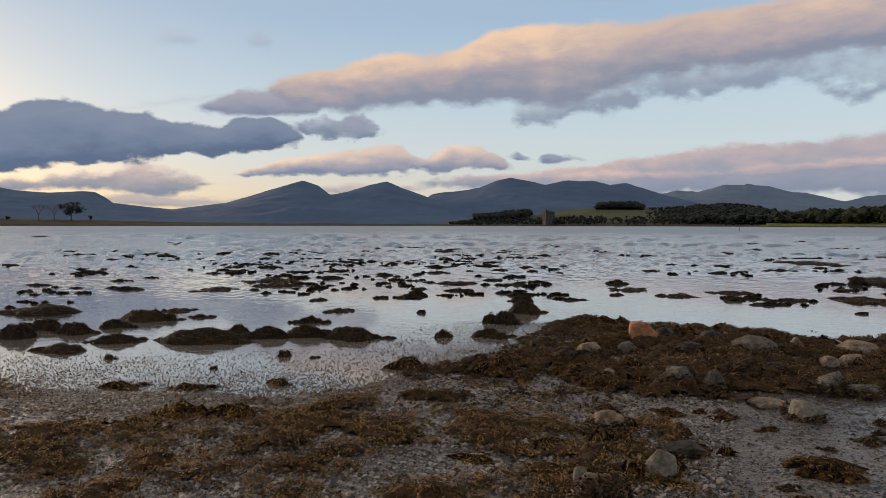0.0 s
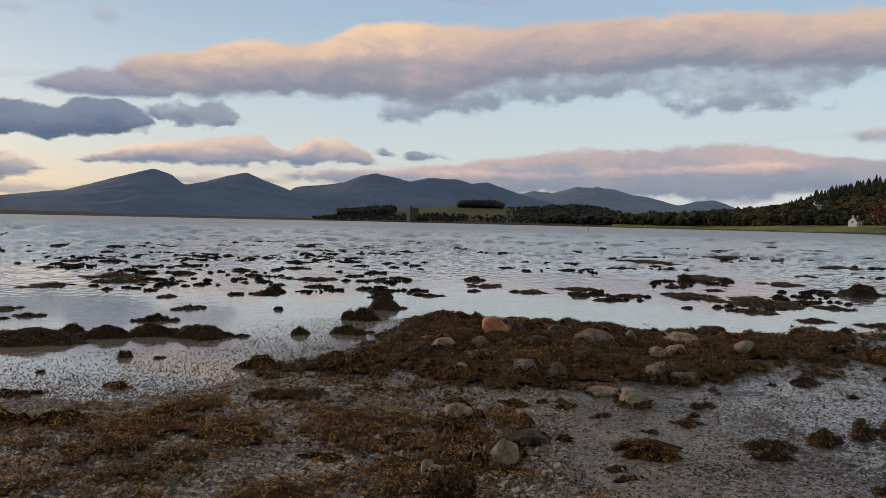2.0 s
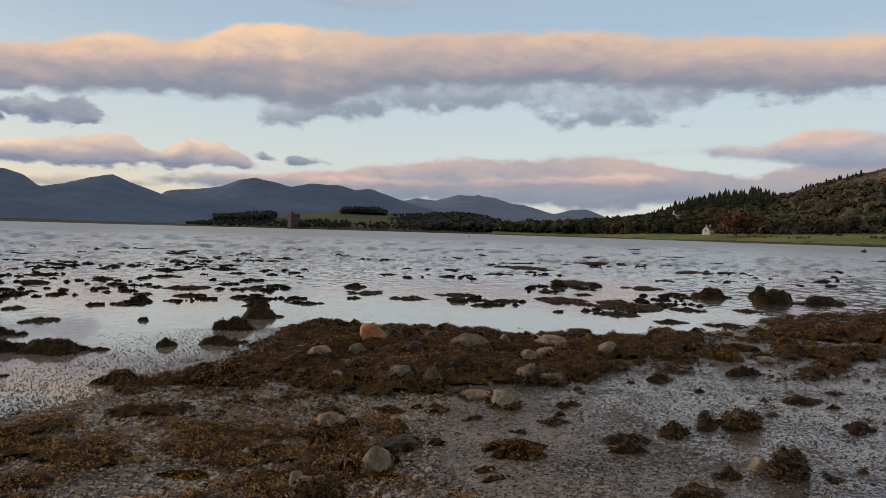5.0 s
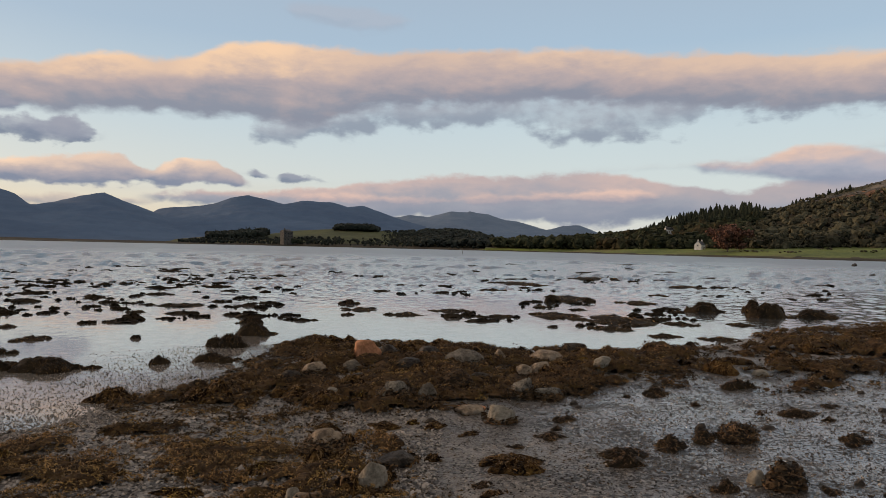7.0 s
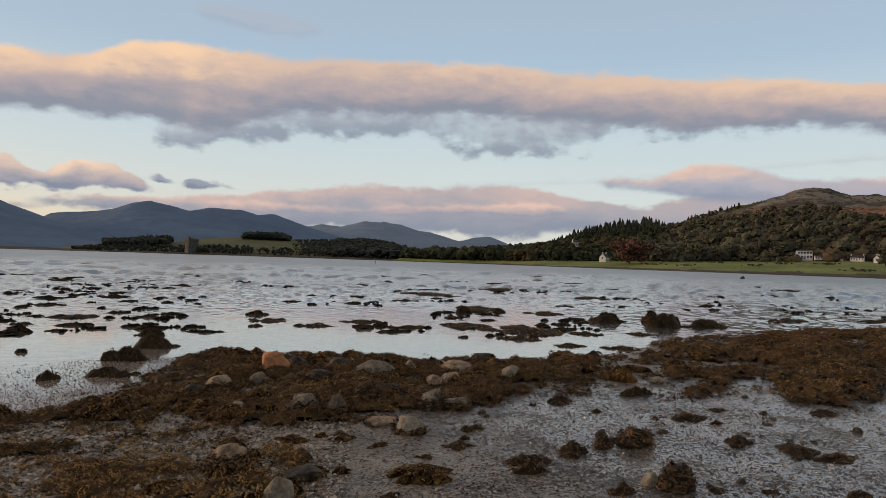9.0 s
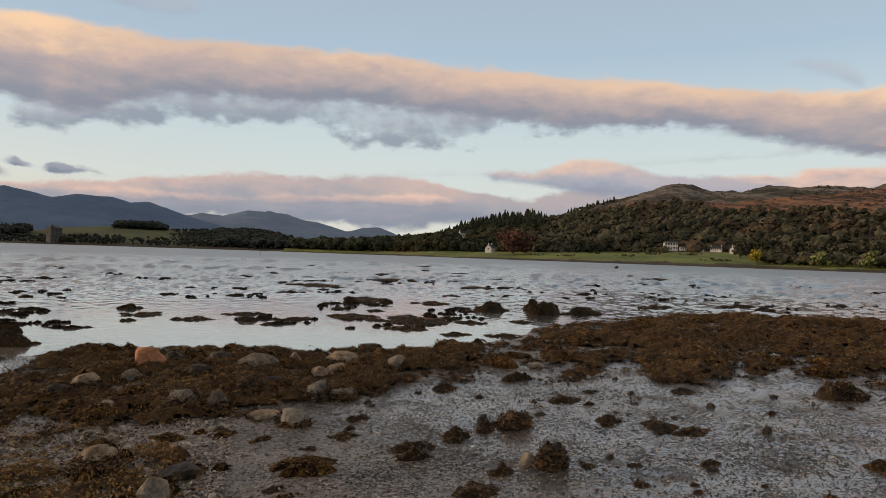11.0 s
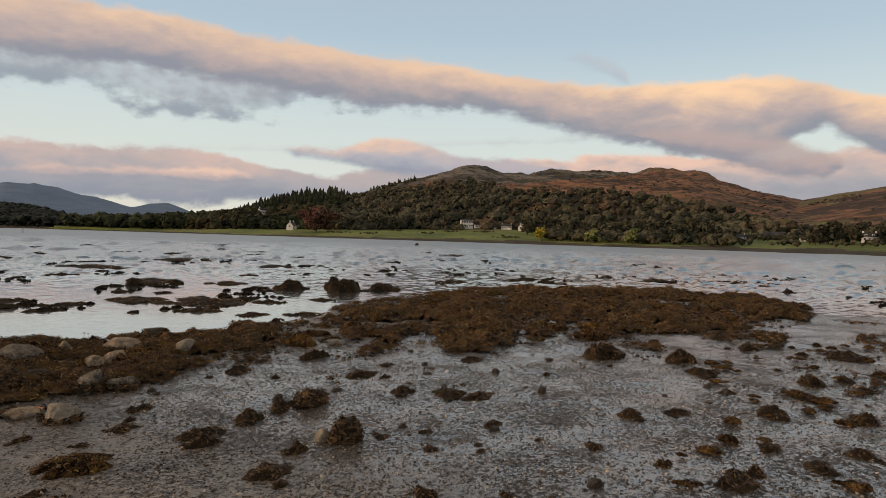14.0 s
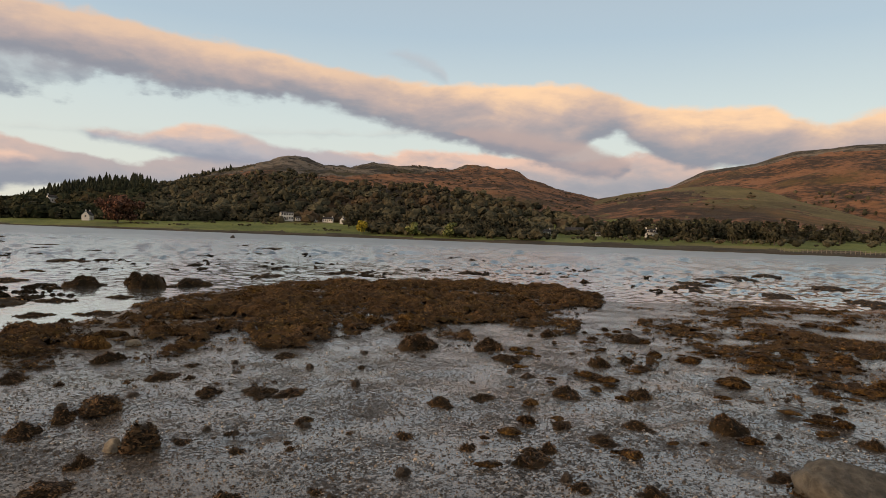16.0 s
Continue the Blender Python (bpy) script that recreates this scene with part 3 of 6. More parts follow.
def build_shore():
    az = np.radians(np.concatenate([np.arange(-180, -42, 6.0), np.arange(-42, 114, 0.5), np.arange(114, 180.1, 6.0)]))
    d = np.concatenate([[0.02], np.geomspace(0.6, 45, 240), np.geomspace(60, 4900, 14)])
    A, D = np.meshgrid(az, d)
    X, Y = D * np.sin(A), D * np.cos(A)
    Z = shore_height(X, Y)
    Z = np.where(D > 50, np.minimum(Z, -0.5), Z)
    Z = np.where(D > 120, -3.0, Z)
    ob = from_arrays("ground", np.stack([X, Y, Z], -1).reshape(-1, 3), quads(len(d), len(az)), M_SHORE)
    tagged(ob, "wet grey-brown silt and shingle foreshore at low tide", "ground", kind="structure")
    # the sea lies over it out to the horizon
    az = np.radians(np.concatenate([np.arange(-180, -40, 5.0), np.arange(-40, 114, 0.2), np.arange(114, 180.1, 6.0)]))
    d = np.concatenate([[2.0, 4.0], 1 / np.linspace(1 / 6.5, 1 / 500, 430), np.geomspace(560, 4900, 16)])
    A, D = np.meshgrid(az, d)
    X, Y = D * np.sin(A), D * np.cos(A)
    # wind ripples from a hand's width upwards, dying out in the lee of the bank; lanes of smoother water lie between
    lanes = 0.55 + 0.45 * np.clip((fbm(X * 0.05, Y * 0.12, 3, 61) - 0.36) * 5, 0, 1)
    wind = np.clip((D - 8) / 18, 0.1, 1) ** 1.2 * lanes
    steep = 0.09 + 0.16 * np.clip((D - 12) / 16, 0, 1)
    Z = np.full(X.shape, WATER)
    for k in range(11):
        c = 0.11 * 1.7 ** k
        home = math.sqrt(c * 1750)      # waves of this length run where the loch is about this far out
        size = c / (D * D / 1750)
        Z += (value_noise(D / c + 3.7 * k, A * home * 1.8 / c + 0.4 * np.sin(D / c * 0.37 + k), 71 + k) - 0.5) * min(c, 2.4) * steep * wind * np.clip(size * 3 - 0.8, 0, 1) * np.clip(1.7 - size / 1.3, 0, 1)
    ob = from_arrays("water", np.stack([X, Y, Z], -1).reshape(-1, 3), quads(len(d), len(az)), M_WATER)
    tagged(ob, "calm sea loch reflecting the evening sky", "water", kind="structure")


build_shore()


# ---- land beyond the water: each slope rises from a foot to a crest, seen from the beach ----
def slope(name, mats, crest, reach, label, step=0.2, rows=46, bend=1.0, rough=0.06, back=0.6, seed=3, base=-2.0, choose=None, foot_z=0.0, crag=0.0):
    """crest: (azimuth, elevation angle) of the skyline; reach: (azimuth, foot distance, crest distance)."""
    a = np.arange(crest[0][0], crest[-1][0] + step, step)
    el = np.interp(a, [c[0] for c in crest], [c[1] for c in crest])
    foot = np.interp(a, [r[0] for r in reach], [r[1] for r in reach])
    top = np.interp(a, [r[0] for r in reach], [r[2] for r in reach])
    s = np.concatenate([[0.0], np.linspace(0.0, 1.0, rows), np.linspace(1.0, 1.5, 8)[1:]])
    A, S = np.meshgrid(np.radians(a), s)
    D = foot + (top - foot) * S
    H = 1.5 + np.tan(np.radians(el)) * top
    k = np.exp(-0.5 * (np.arange(-24, 25) * step / 2.2) ** 2)
    H_low = np.convolve(np.pad(H, 24, mode="edge"), k / k.sum(), "valid")    # the notches of the skyline die out down the slope
    near_top = np.clip((S - 0.62) / 0.38, 0, 1) ** 2
    H = H_low * (1 - near_top) + H * near_top
    X, Y = D * np.sin(A), D * np.cos(A)
    k = 6.0 / (top - foot).mean()
    n1 = fbm(X * k, Y * k, 5, seed) - 0.5
    n2 = fbm(X * k * 7, Y * k * 7, 4, seed + 40) - 0.5
    up = np.clip(S, 0, 1) ** bend
    up = up + (n1 * rough * 2.2) * np.sin(np.pi * np.clip(S, 0, 1)) + (n2 * crag) * np.clip(S * 2, 0, 1)
    ridge = np.where(S > 1, 1 - back * (S - 1), up)
    Z = foot_z + (H - foot_z) * ridge
    Z[0] = base
    idx = None
    if choose:
        idx = choose(np.degrees(A), S, n1, n2)[:-1, :-1].ravel()
    ob = from_arrays(name, np.stack([X, Y, Z], -1).reshape(-1, 3), quads(len(s), len(a)), mats, index=idx)
    tagged(ob, label, "hill", kind="structure")
    lo, hi = a[0], a[-1]

    def at(az, part_way):
        """The ground's place at an azimuth, part of the way up."""
        j = (np.asarray(az) - lo) / (hi - lo) * (len(a) - 1)
        i = np.asarray(part_way) * (rows - 1) + 1
        j, i = np.clip(j, 0, len(a) - 1.001), np.clip(i, 0, len(s) - 1.001)
        j0, i0 = j.astype(int), i.astype(int)
        v, w = j - j0, i - i0
        G = np.stack([X, Y, Z], -1)
        return (G[i0, j0] * (1 - w)[..., None] + G[i0 + 1, j0] * w[..., None]) * (1 - v)[..., None] + (G[i0, j0 + 1] * (1 - w)[..., None] + G[i0 + 1, j0 + 1] * w[..., None]) * v[..., None]
    return at


# far ranges: haze is in their colours, paler on the farthest
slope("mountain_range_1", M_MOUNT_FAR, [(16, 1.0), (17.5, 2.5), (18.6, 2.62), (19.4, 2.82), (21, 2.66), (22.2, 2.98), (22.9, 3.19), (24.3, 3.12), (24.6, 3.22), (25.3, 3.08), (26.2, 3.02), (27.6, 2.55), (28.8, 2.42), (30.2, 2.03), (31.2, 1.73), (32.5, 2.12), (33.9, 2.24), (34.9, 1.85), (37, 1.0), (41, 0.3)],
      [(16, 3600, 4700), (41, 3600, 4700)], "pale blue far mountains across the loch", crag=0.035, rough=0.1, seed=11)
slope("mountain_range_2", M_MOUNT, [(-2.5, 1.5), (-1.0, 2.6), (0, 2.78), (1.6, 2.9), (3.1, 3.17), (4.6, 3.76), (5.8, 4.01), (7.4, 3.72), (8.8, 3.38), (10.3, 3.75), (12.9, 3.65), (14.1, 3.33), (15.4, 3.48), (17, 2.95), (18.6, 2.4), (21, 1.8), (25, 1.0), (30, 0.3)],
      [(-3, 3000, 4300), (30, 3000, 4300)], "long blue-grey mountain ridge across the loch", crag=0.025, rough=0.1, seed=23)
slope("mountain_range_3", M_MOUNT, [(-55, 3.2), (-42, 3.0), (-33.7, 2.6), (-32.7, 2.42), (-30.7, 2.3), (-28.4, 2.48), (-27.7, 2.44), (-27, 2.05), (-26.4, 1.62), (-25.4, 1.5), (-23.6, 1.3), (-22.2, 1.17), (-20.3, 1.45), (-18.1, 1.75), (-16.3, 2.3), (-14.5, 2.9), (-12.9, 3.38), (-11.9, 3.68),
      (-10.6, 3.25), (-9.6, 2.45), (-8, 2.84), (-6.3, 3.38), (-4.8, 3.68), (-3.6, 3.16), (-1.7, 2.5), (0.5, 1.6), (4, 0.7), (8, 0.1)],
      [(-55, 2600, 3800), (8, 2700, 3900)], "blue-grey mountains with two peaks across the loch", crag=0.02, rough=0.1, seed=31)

# low grassy spit in the west
spit = slope("spit", [M_BANK, M_FLOOR], [(-70, 0.45), (-34, 0.36), (-27, 0.28), (-22, 0.16), (-16, 0.1), (-13, 0.04), (-11, 0.09), (-7, 0.05), (-1, 0.06), (2, -0.02)], [(-70, 520, 570), (-20, 560, 600), (2, 640, 670)],
             "low dark grassy spit at the water's edge", rows=8, rough=0.02, seed=5, base=-1.0, foot_z=-0.1, choose=lambda A, S, p, q: (S > 0.55).astype(int))
# castle headland
headland = slope("headland", [M_BANK, M_MOOR], [(-0.5, -0.1), (0.4, 0.25), (2.5, 0.5), (5, 0.75), (7.6, 0.85), (9.8, 1.2), (13.2, 1.44), (16.7, 1.4), (20, 1.2), (24, 1.15), (26.5, 0.8), (28.5, 0.5), (32, 0.3), (36, -0.1)],
                 [(-0.5, 800, 950), (10, 760, 1000), (24, 720, 1000), (36, 620, 850)], "low green headland behind the castle", rows=24, rough=0.03, seed=7, foot_z=-0.1,
                 choose=lambda A, S, p, q: (S > 0.16).astype(int))
# pasture along the opposite shore
pasture = slope("pasture", [M_BANK, M_FIELD], [(24, 0.0), (27, 0.3), (34, 0.36), (42, 0.48), (55, 0.85), (60, 0.98), (66, 0.95), (75, 0.8), (82, 0.72), (90, 0.78), (112, 0.9)],
                [(24, 720, 800), (30, 640, 740), (40, 500, 610), (50, 420, 540), (60, 375, 500), (70, 335, 460), (80, 300, 430), (90, 285, 430), (100, 258, 420), (112, 240, 420)],
                "green pasture along the opposite shore", rows=20, rough=0.03, seed=9, foot_z=-0.1, choose=lambda A, S, p, q: (S > 0.14 + 0.25 * p + np.clip((A - 58) / 25, 0, 1) * 0.06).astype(int))
# wooded hill with a craggy heath top
hill = slope("wooded_hill", [M_FIELD, M_HEATH, M_CRAG, M_FLOOR], [(26, 0.3), (28, 0.4), (33.4, 0.95), (35.3, 1.3), (39, 1.5), (41, 2.35), (45, 3.25), (48.2, 3.4), (49, 3.45), (50.7, 4.05), (51.9, 4.55), (54, 5.1), (56.9, 5.92), (57.6, 6.2), (58.7, 6.42), (59.9, 6.34), (61.5, 5.72), (62.9, 5.82), (63.6, 5.68), (64.4, 5.9), (65.5, 6.18),
      (68.5, 6.05), (70.1, 6.06), (72.4, 5.85), (73.0, 6.1), (73.6, 6.4), (75.4, 6.3), (76.4, 6.0), (77.3, 6.1), (78.2, 5.8), (79, 5.25), (80, 5.05), (81.2, 4.5), (82, 4.33), (83.6, 4.04), (84.6, 3.75), (87, 3.2), (92, 2.0)],
      [(26, 700, 850), (40, 590, 950), (50, 520, 1100), (60, 480, 1350), (75, 440, 1450), (92, 420, 1300)], "wooded hill with brown bracken and a craggy heath top", rows=70, rough=0.05, seed=13, foot_z=2.5, bend=0.95, crag=0.06,
      choose=lambda A, S, p, q: np.where(S + 0.5 * p > np.interp(A, [26, 50, 60, 68, 74, 80, 92], [1.3, 1.0, 0.52, 0.6, 0.85, 0.95, 1.0]), np.where((A + 30 * p + 14 * q > 71) & (S + q * 0.2 < 0.97), 1, 2), np.where((S < 0.12) & ((A > 78) | (A < 46)), 0, np.where(S < np.interp(A, [26, 47, 52, 57, 61, 66, 72, 78, 84], [1.1, 1.1, 0.9, 0.7, 0.53, 0.44, 0.37, 0.25, 0.1]) * (0.85 + 0.5 * p), 3, 1))))
mountain = slope("heather_mountain", [M_HEATH, M_CRAG], [(80, 2.0), (84.6, 3.7), (88.2, 4.35), (90.4, 4.75), (91.9, 5.5), (93.1, 6.1), (96.8, 6.64), (98.2, 7.15), (99.5, 7.5), (102.3, 7.7), (103.7, 7.86), (107, 7.8), (114, 7.0), (130, 5.0)],
                 [(80, 900, 2100), (130, 900, 2100)], "broad mountain flank of brown heather and bracken", rows=60, rough=0.06, seed=17, crag=0.012, choose=lambda A, S, p, q: (S + p > 0.95).astype(int))
green = slope("green_hill", [M_FIELD, M_HEATH, M_GRASS], [(82, 2.8), (85, 3.65), (87, 4.2), (90, 4.6), (92, 4.8), (94, 4.93), (95.3, 4.88), (96.7, 4.66), (98.3, 4.32), (100, 3.7), (102.5, 3.08), (104.3, 2.5), (105.6, 2.2), (110, 1.6), (120, 1.4)],
              [(82, 425, 1150), (95, 420, 1050), (106, 415, 800), (120, 410, 700)], "rounded hill of rough grass and bracken", rows=50, rough=0.05, seed=19, foot_z=3.0, crag=0.01,
              choose=lambda A, S, p, q: np.where(S + 0.6 * p < 0.13, 0, np.where(p * 1.6 + q * 0.5 + 0.25 * np.sin(S * 5) > 0.02, 1, 2)))


# ---- seaweed, stones and pebbles of the foreshore ----
def fronds(rng, base, normal, length, width, droop=0.5):
    """Forked straps of wrack: three cross-sections each. base, normal: (n, 3) arrays."""
    n = len(base)
    t = rng.normal(size=(n, 3))
    t -= (t * normal).sum(1)[:, None] * normal
    t /= np.linalg.norm(t, axis=1)[:, None] + 1e-9
    t[:, 2] = -np.abs(t[:, 2]) * 0.4    # straps hang, never stand
    side = np.cross(t, normal) + normal * rng.uniform(-0.6, 0.6, (n, 1))
    side /= np.linalg.norm(side, axis=1)[:, None] + 1e-9
    L = (length * rng.uniform(0.5, 1.4, n))[:, None]
    W = (width * rng.uniform(0.6, 1.4, n))[:, None]
    lift = rng.uniform(0.0, 0.22, (n, 1))
    mid = base + t * L * 0.5 + normal * L * lift
    end = base + t * L + normal * L * (lift - droop * rng.uniform(0.2, 1.2, (n, 1))) + side * L * rng.uniform(-0.3, 0.3, (n, 1))
    v = np.stack([base - side * W * 0.35, base + side * W * 0.35, mid - side * W * 0.5, mid + side * W * 0.5, end - side * W * 0.6, end + side * W * 0.25], 1)
    f = np.array([[0, 1, 3, 2], [2, 3, 5, 4]])
    return v.reshape(-1, 3), (np.arange(n)[:, None, None] * 6 + f).reshape(-1, 4)


def tufts(rng, centre, radius, per, length, width, flat=0.7):
    """Round tufts of straps: each fans out over a small dome."""
    m = len(centre)
    a, q = rng.uniform(0, 2 * np.pi, m * per), np.sqrt(rng.random(m * per))
    r = np.repeat(radius, per)
    base = np.repeat(centre, per, 0) + np.stack([np.cos(a) * q * r, np.sin(a) * q * r, r * flat * (1 - q ** 2)], -1)
    nor = np.stack([np.cos(a) * q * 1.3, np.sin(a) * q * 1.3, np.ones(m * per)], -1) + rng.normal(0, 0.25, (m * per, 3))
    nor[:, 2] = np.maximum(nor[:, 2], 0.15)
    nor /= np.linalg.norm(nor, axis=1)[:, None]
    return fronds(rng, base, nor, length, width, 0.8)


def mound_surface(rng, w, d, h, rings=9, spokes=26, ragged=0.35, boxy=2.6, lumpy=1.6):
    seed = int(rng.integers(1, 9999))
    a = np.linspace(0, 2 * np.pi, spokes, endpoint=False)
    r = np.linspace(0.0, 1.0, rings)
    A, R = np.meshgrid(a, r)
    edge = 1 - ragged + 2 * ragged * fbm(np.cos(A) * 1.3 + 5, np.sin(A) * 1.3 + 5, 3, seed)
    X, Y = np.cos(A) * R * edge * w / 2, np.sin(A) * R * edge * d / 2
    lump = 1.0 - 0.5 * lumpy + lumpy * fbm(X / w * 5.5 + 9, Y / d * 5.5 + 9, 4, seed + 3)
    Z = 0.62 * h * (1 - R ** boxy) ** 0.7 * lump - h * 0.1 * R
    i = np.arange(rings - 1)[:, None] * spokes
    j = np.arange(spokes)[None, :]
    f = np.stack([i + j, i + (j + 1) % spokes, i + spokes + (j + 1) % spokes, i + spokes + j], -1).reshape(-1, 4)
    return np.stack([X, Y, Z], -1), f


def clump_mesh(name, rng, w, d, h, count, length, mat, core, lobes=4, ragged=0.5, boxy=2.6, main=0.75, small=(0.28, 0.55)):
    """A heap of wrack: one main mound with smaller ones against it, straps hanging all over."""
    V, F, idx, k = [], [], [], 0
    wide = 1.25 if lobes < 6 else 0.95
    for i in range(lobes):
        m = main if i == 0 else rng.uniform(*small)
        x, y = (0, 0) if i == 0 else (rng.uniform(-0.5, 0.5) * w * (wide - m), rng.uniform(-0.4, 0.4) * d * (wide - m))
        hm = h * (1 if i == 0 else rng.uniform(0.35, 0.8))
        S, f = mound_surface(rng, w * m, d * m, hm, 9, 24, ragged=ragged, boxy=boxy, lumpy=1.6 if boxy < 3 else 0.8)
        rings, spokes, _ = S.shape
        n = int(count * m * m / (main * main + (lobes - 1) * 0.17))
        ri, j = rng.uniform(0.02, 1, n) ** 0.6 * (rings - 1.001), rng.uniform(0, spokes, n)
        i0, j0 = ri.astype(int), j.astype(int) % spokes
        u, v = (ri - i0)[:, None], (j % 1)[:, None]
        p = (S[i0, j0] * (1 - u) + S[i0 + 1, j0] * u) * (1 - v) + (S[i0, (j0 + 1) % spokes] * (1 - u) + S[i0 + 1, (j0 + 1) % spokes] * u) * v
        nor = p / np.array([w * w, d * d, h * h * 1.2]) * 4
        nor[:, 2] = np.maximum(nor[:, 2], 0.2) + 2.0 / h * 0.3
        nor /= np.linalg.norm(nor, axis=1)[:, None]
        p = p + nor * (rng.random((n, 1)) ** 2) * length * 0.6    # loose straps stand a little clear of the mat
        fv, ff = fronds(rng, p, nor, length, length * 0.3, 0.8)
        sv = S.reshape(-1, 3)
        high = p[:, 2] > hm * rng.uniform(0.05, 0.55, n)    # low straps get the darker material: shade painted under the heap, tops left paler
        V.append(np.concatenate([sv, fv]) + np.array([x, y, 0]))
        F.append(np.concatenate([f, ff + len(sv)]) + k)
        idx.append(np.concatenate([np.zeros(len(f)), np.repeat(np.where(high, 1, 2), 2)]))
        k += len(sv) + len(fv)
    ob = from_arrays(name, np.concatenate(V), np.concatenate(F), [core, mat, M_WRACK_SEA_SHADE], index=np.concatenate(idx))
    me = ob.data
    bpy.data.objects.remove(ob)
    return me


RNG = np.random.default_rng(4)
CLUMPS = {}
for key, mat, core in (("sea", M_WRACK_SEA_SHADE, M_ISLET), ("beach", M_WRACK, M_CORE), ("ochre", M_OCHRE, M_CORE), ("brown", M_BEARD, M_ISLET)):
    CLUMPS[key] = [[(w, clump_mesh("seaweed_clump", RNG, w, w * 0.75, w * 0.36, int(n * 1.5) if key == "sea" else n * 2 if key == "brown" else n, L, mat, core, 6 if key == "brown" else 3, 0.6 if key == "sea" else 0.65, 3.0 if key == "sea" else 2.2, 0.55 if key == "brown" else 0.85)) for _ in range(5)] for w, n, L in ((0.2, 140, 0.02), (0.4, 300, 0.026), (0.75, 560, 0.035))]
PATCHES = [(1.0, clump_mesh("seaweed_patch", RNG, 1.0, 0.8, 0.1, 460, 0.038, M_WRACK, M_ISLET, 12, 0.9, 2.2, 0.5, (0.14, 0.34))) for _ in range(9)]


def put_clump(x, y, w, d, h, key="beach", label="", group="", turn=None, z=None):
    size = 0 if w < 0.28 else 1 if w < 0.55 else 2
    unit, me = CLUMPS[key][size][RNG.integers(0, 5)]
    ob = new("seaweed_clump", me)
    z = float(shore_height(x, y)) if z is None else z
    ob.matrix_world = pose(x, y, max(z, WATER - 0.05) - 0.01, 0, 0, RNG.uniform(-25, 25) + (180 if RNG.random() < 0.5 else 0) if turn is None else turn) @ Matrix.Diagonal((w / unit, d / (unit * 0.75), h / (unit * 0.36), 1))
    return tagged(ob, label or "olive-brown bladder wrack heaped on the silt", "seaweed", group or "seaweed clumps on the beach")


# weed-covered boulders standing in the shallows: x, y, width, depth, height
IN_WATER = [
    (-6.84, 11.32, 1.33, 0.93, 0.2), (-5.2, 9.32, 0.55, 0.39, 0.23), (-5.78, 8.91, 0.57, 0.4, 0.28), (-5.8, 9.65, 0.5, 0.35, 0.23), (-4.61, 8.01, 0.63, 0.44, 0.13), (-4.81, 10.62, 0.85, 0.6, 0.25),
    (-4.24, 8.58, 0.58, 0.41, 0.15), (-4.89, 9.81, 0.52, 0.36, 0.17), (-3.13, 8.67, 1.07, 0.75, 0.23), (-2.86, 9.19, 0.39, 0.27, 0.21), (-2.38, 8.98, 0.59, 0.42, 0.2), (-1.89, 9.08, 0.59, 0.41, 0.2),
    (-2.06, 10.33, 0.48, 0.33, 0.15), (-1.24, 8.94, 0.75, 0.53, 0.23), (0.01, 9, 0.25, 0.18, 0.15), (0.63, 9.08, 0.48, 0.34, 0.17), (-1.85, 7.66, 0.21, 0.15, 0.12), (-1.48, 7.58, 0.2, 0.14, 0.05)]
IN_WATER += [
    (-2.44, 7, 0.13, 0.09, 0.06), (-0.36, 11.48, 0.21, 0.14, 0.1), (-3.82, 7.52, 0.19, 0.13, 0.08), (4.52, 17.22, 0.49, 0.34, 0.17), (10.08, 14.65, 0.43, 0.3, 0.08), (13.96, 12.2, 1.04, 0.73, 0.53),
    (14.84, 13.41, 0.55, 0.38, 0.43), (13.37, 13.62, 0.98, 0.68, 0.35), (15.33, 11.93, 1.1, 0.77, 0.29), (8.31, 8.73, 0.18, 0.13, 0.09), (0.96, 10.29, 0.49, 0.34, 0.28), (1.41, 11.59, 0.63, 0.44, 0.28),
    (1.58, 13.27, 0.39, 0.27, 0.2), (21.69, 16.72, 0.62, 0.43, 0.1), (37.87, 25.25, 1.11, 0.78, 0.19), (10.76, 17.12, 0.59, 0.41, 0.31), (11.94, 16.93, 0.41, 0.29, 0.2)]
for x, y, w, d, h in IN_WATER:
    put_clump(x, y, w * 1.1, d * 1.1, 1.08 * h + 0.04, "sea", "dark boulder thickly hung with wet wrack in shallow water" if w > 0.3 else "small weedy stone breaking the shallow water", "weedy boulders in the shallows", z=WATER - 0.03)

# flat mats of weed lying awash: x, y, width, depth
AWASH = [
    (-4.68, 11.67, 0.72, 0.79), (-4, 10.88, 0.55, 0.4), (-1.82, 11.65, 0.66, 0.7), (-2.49, 13.42, 0.52, 0.58), (-4.7, 17.86, 1.78, 1.96), (-5.32, 15.44, 1.12, 1.24),
    (0.42, 17.23, 1.08, 1.19), (-0.55, 15.71, 0.48, 0.53), (5.07, 14.24, 1, 1.11), (6.48, 14.81, 1.05, 1.16), (4.4, 15.6, 1.11, 1.23), (3.83, 14.47, 0.46, 0.5),
    (7.04, 13.41, 1.22, 0.61), (14.59, 26.54, 2.73, 3.02), (12.2, 18.32, 2.22, 2.22), (8.7, 13.48, 1.62, 1.79), (9.49, 12.28, 2.21, 2.45), (8.28, 10.86, 1.08, 0.91),
    (13.35, 16.35, 1.39, 1.54), (2.4, 10.97, 0.56, 0.53)]
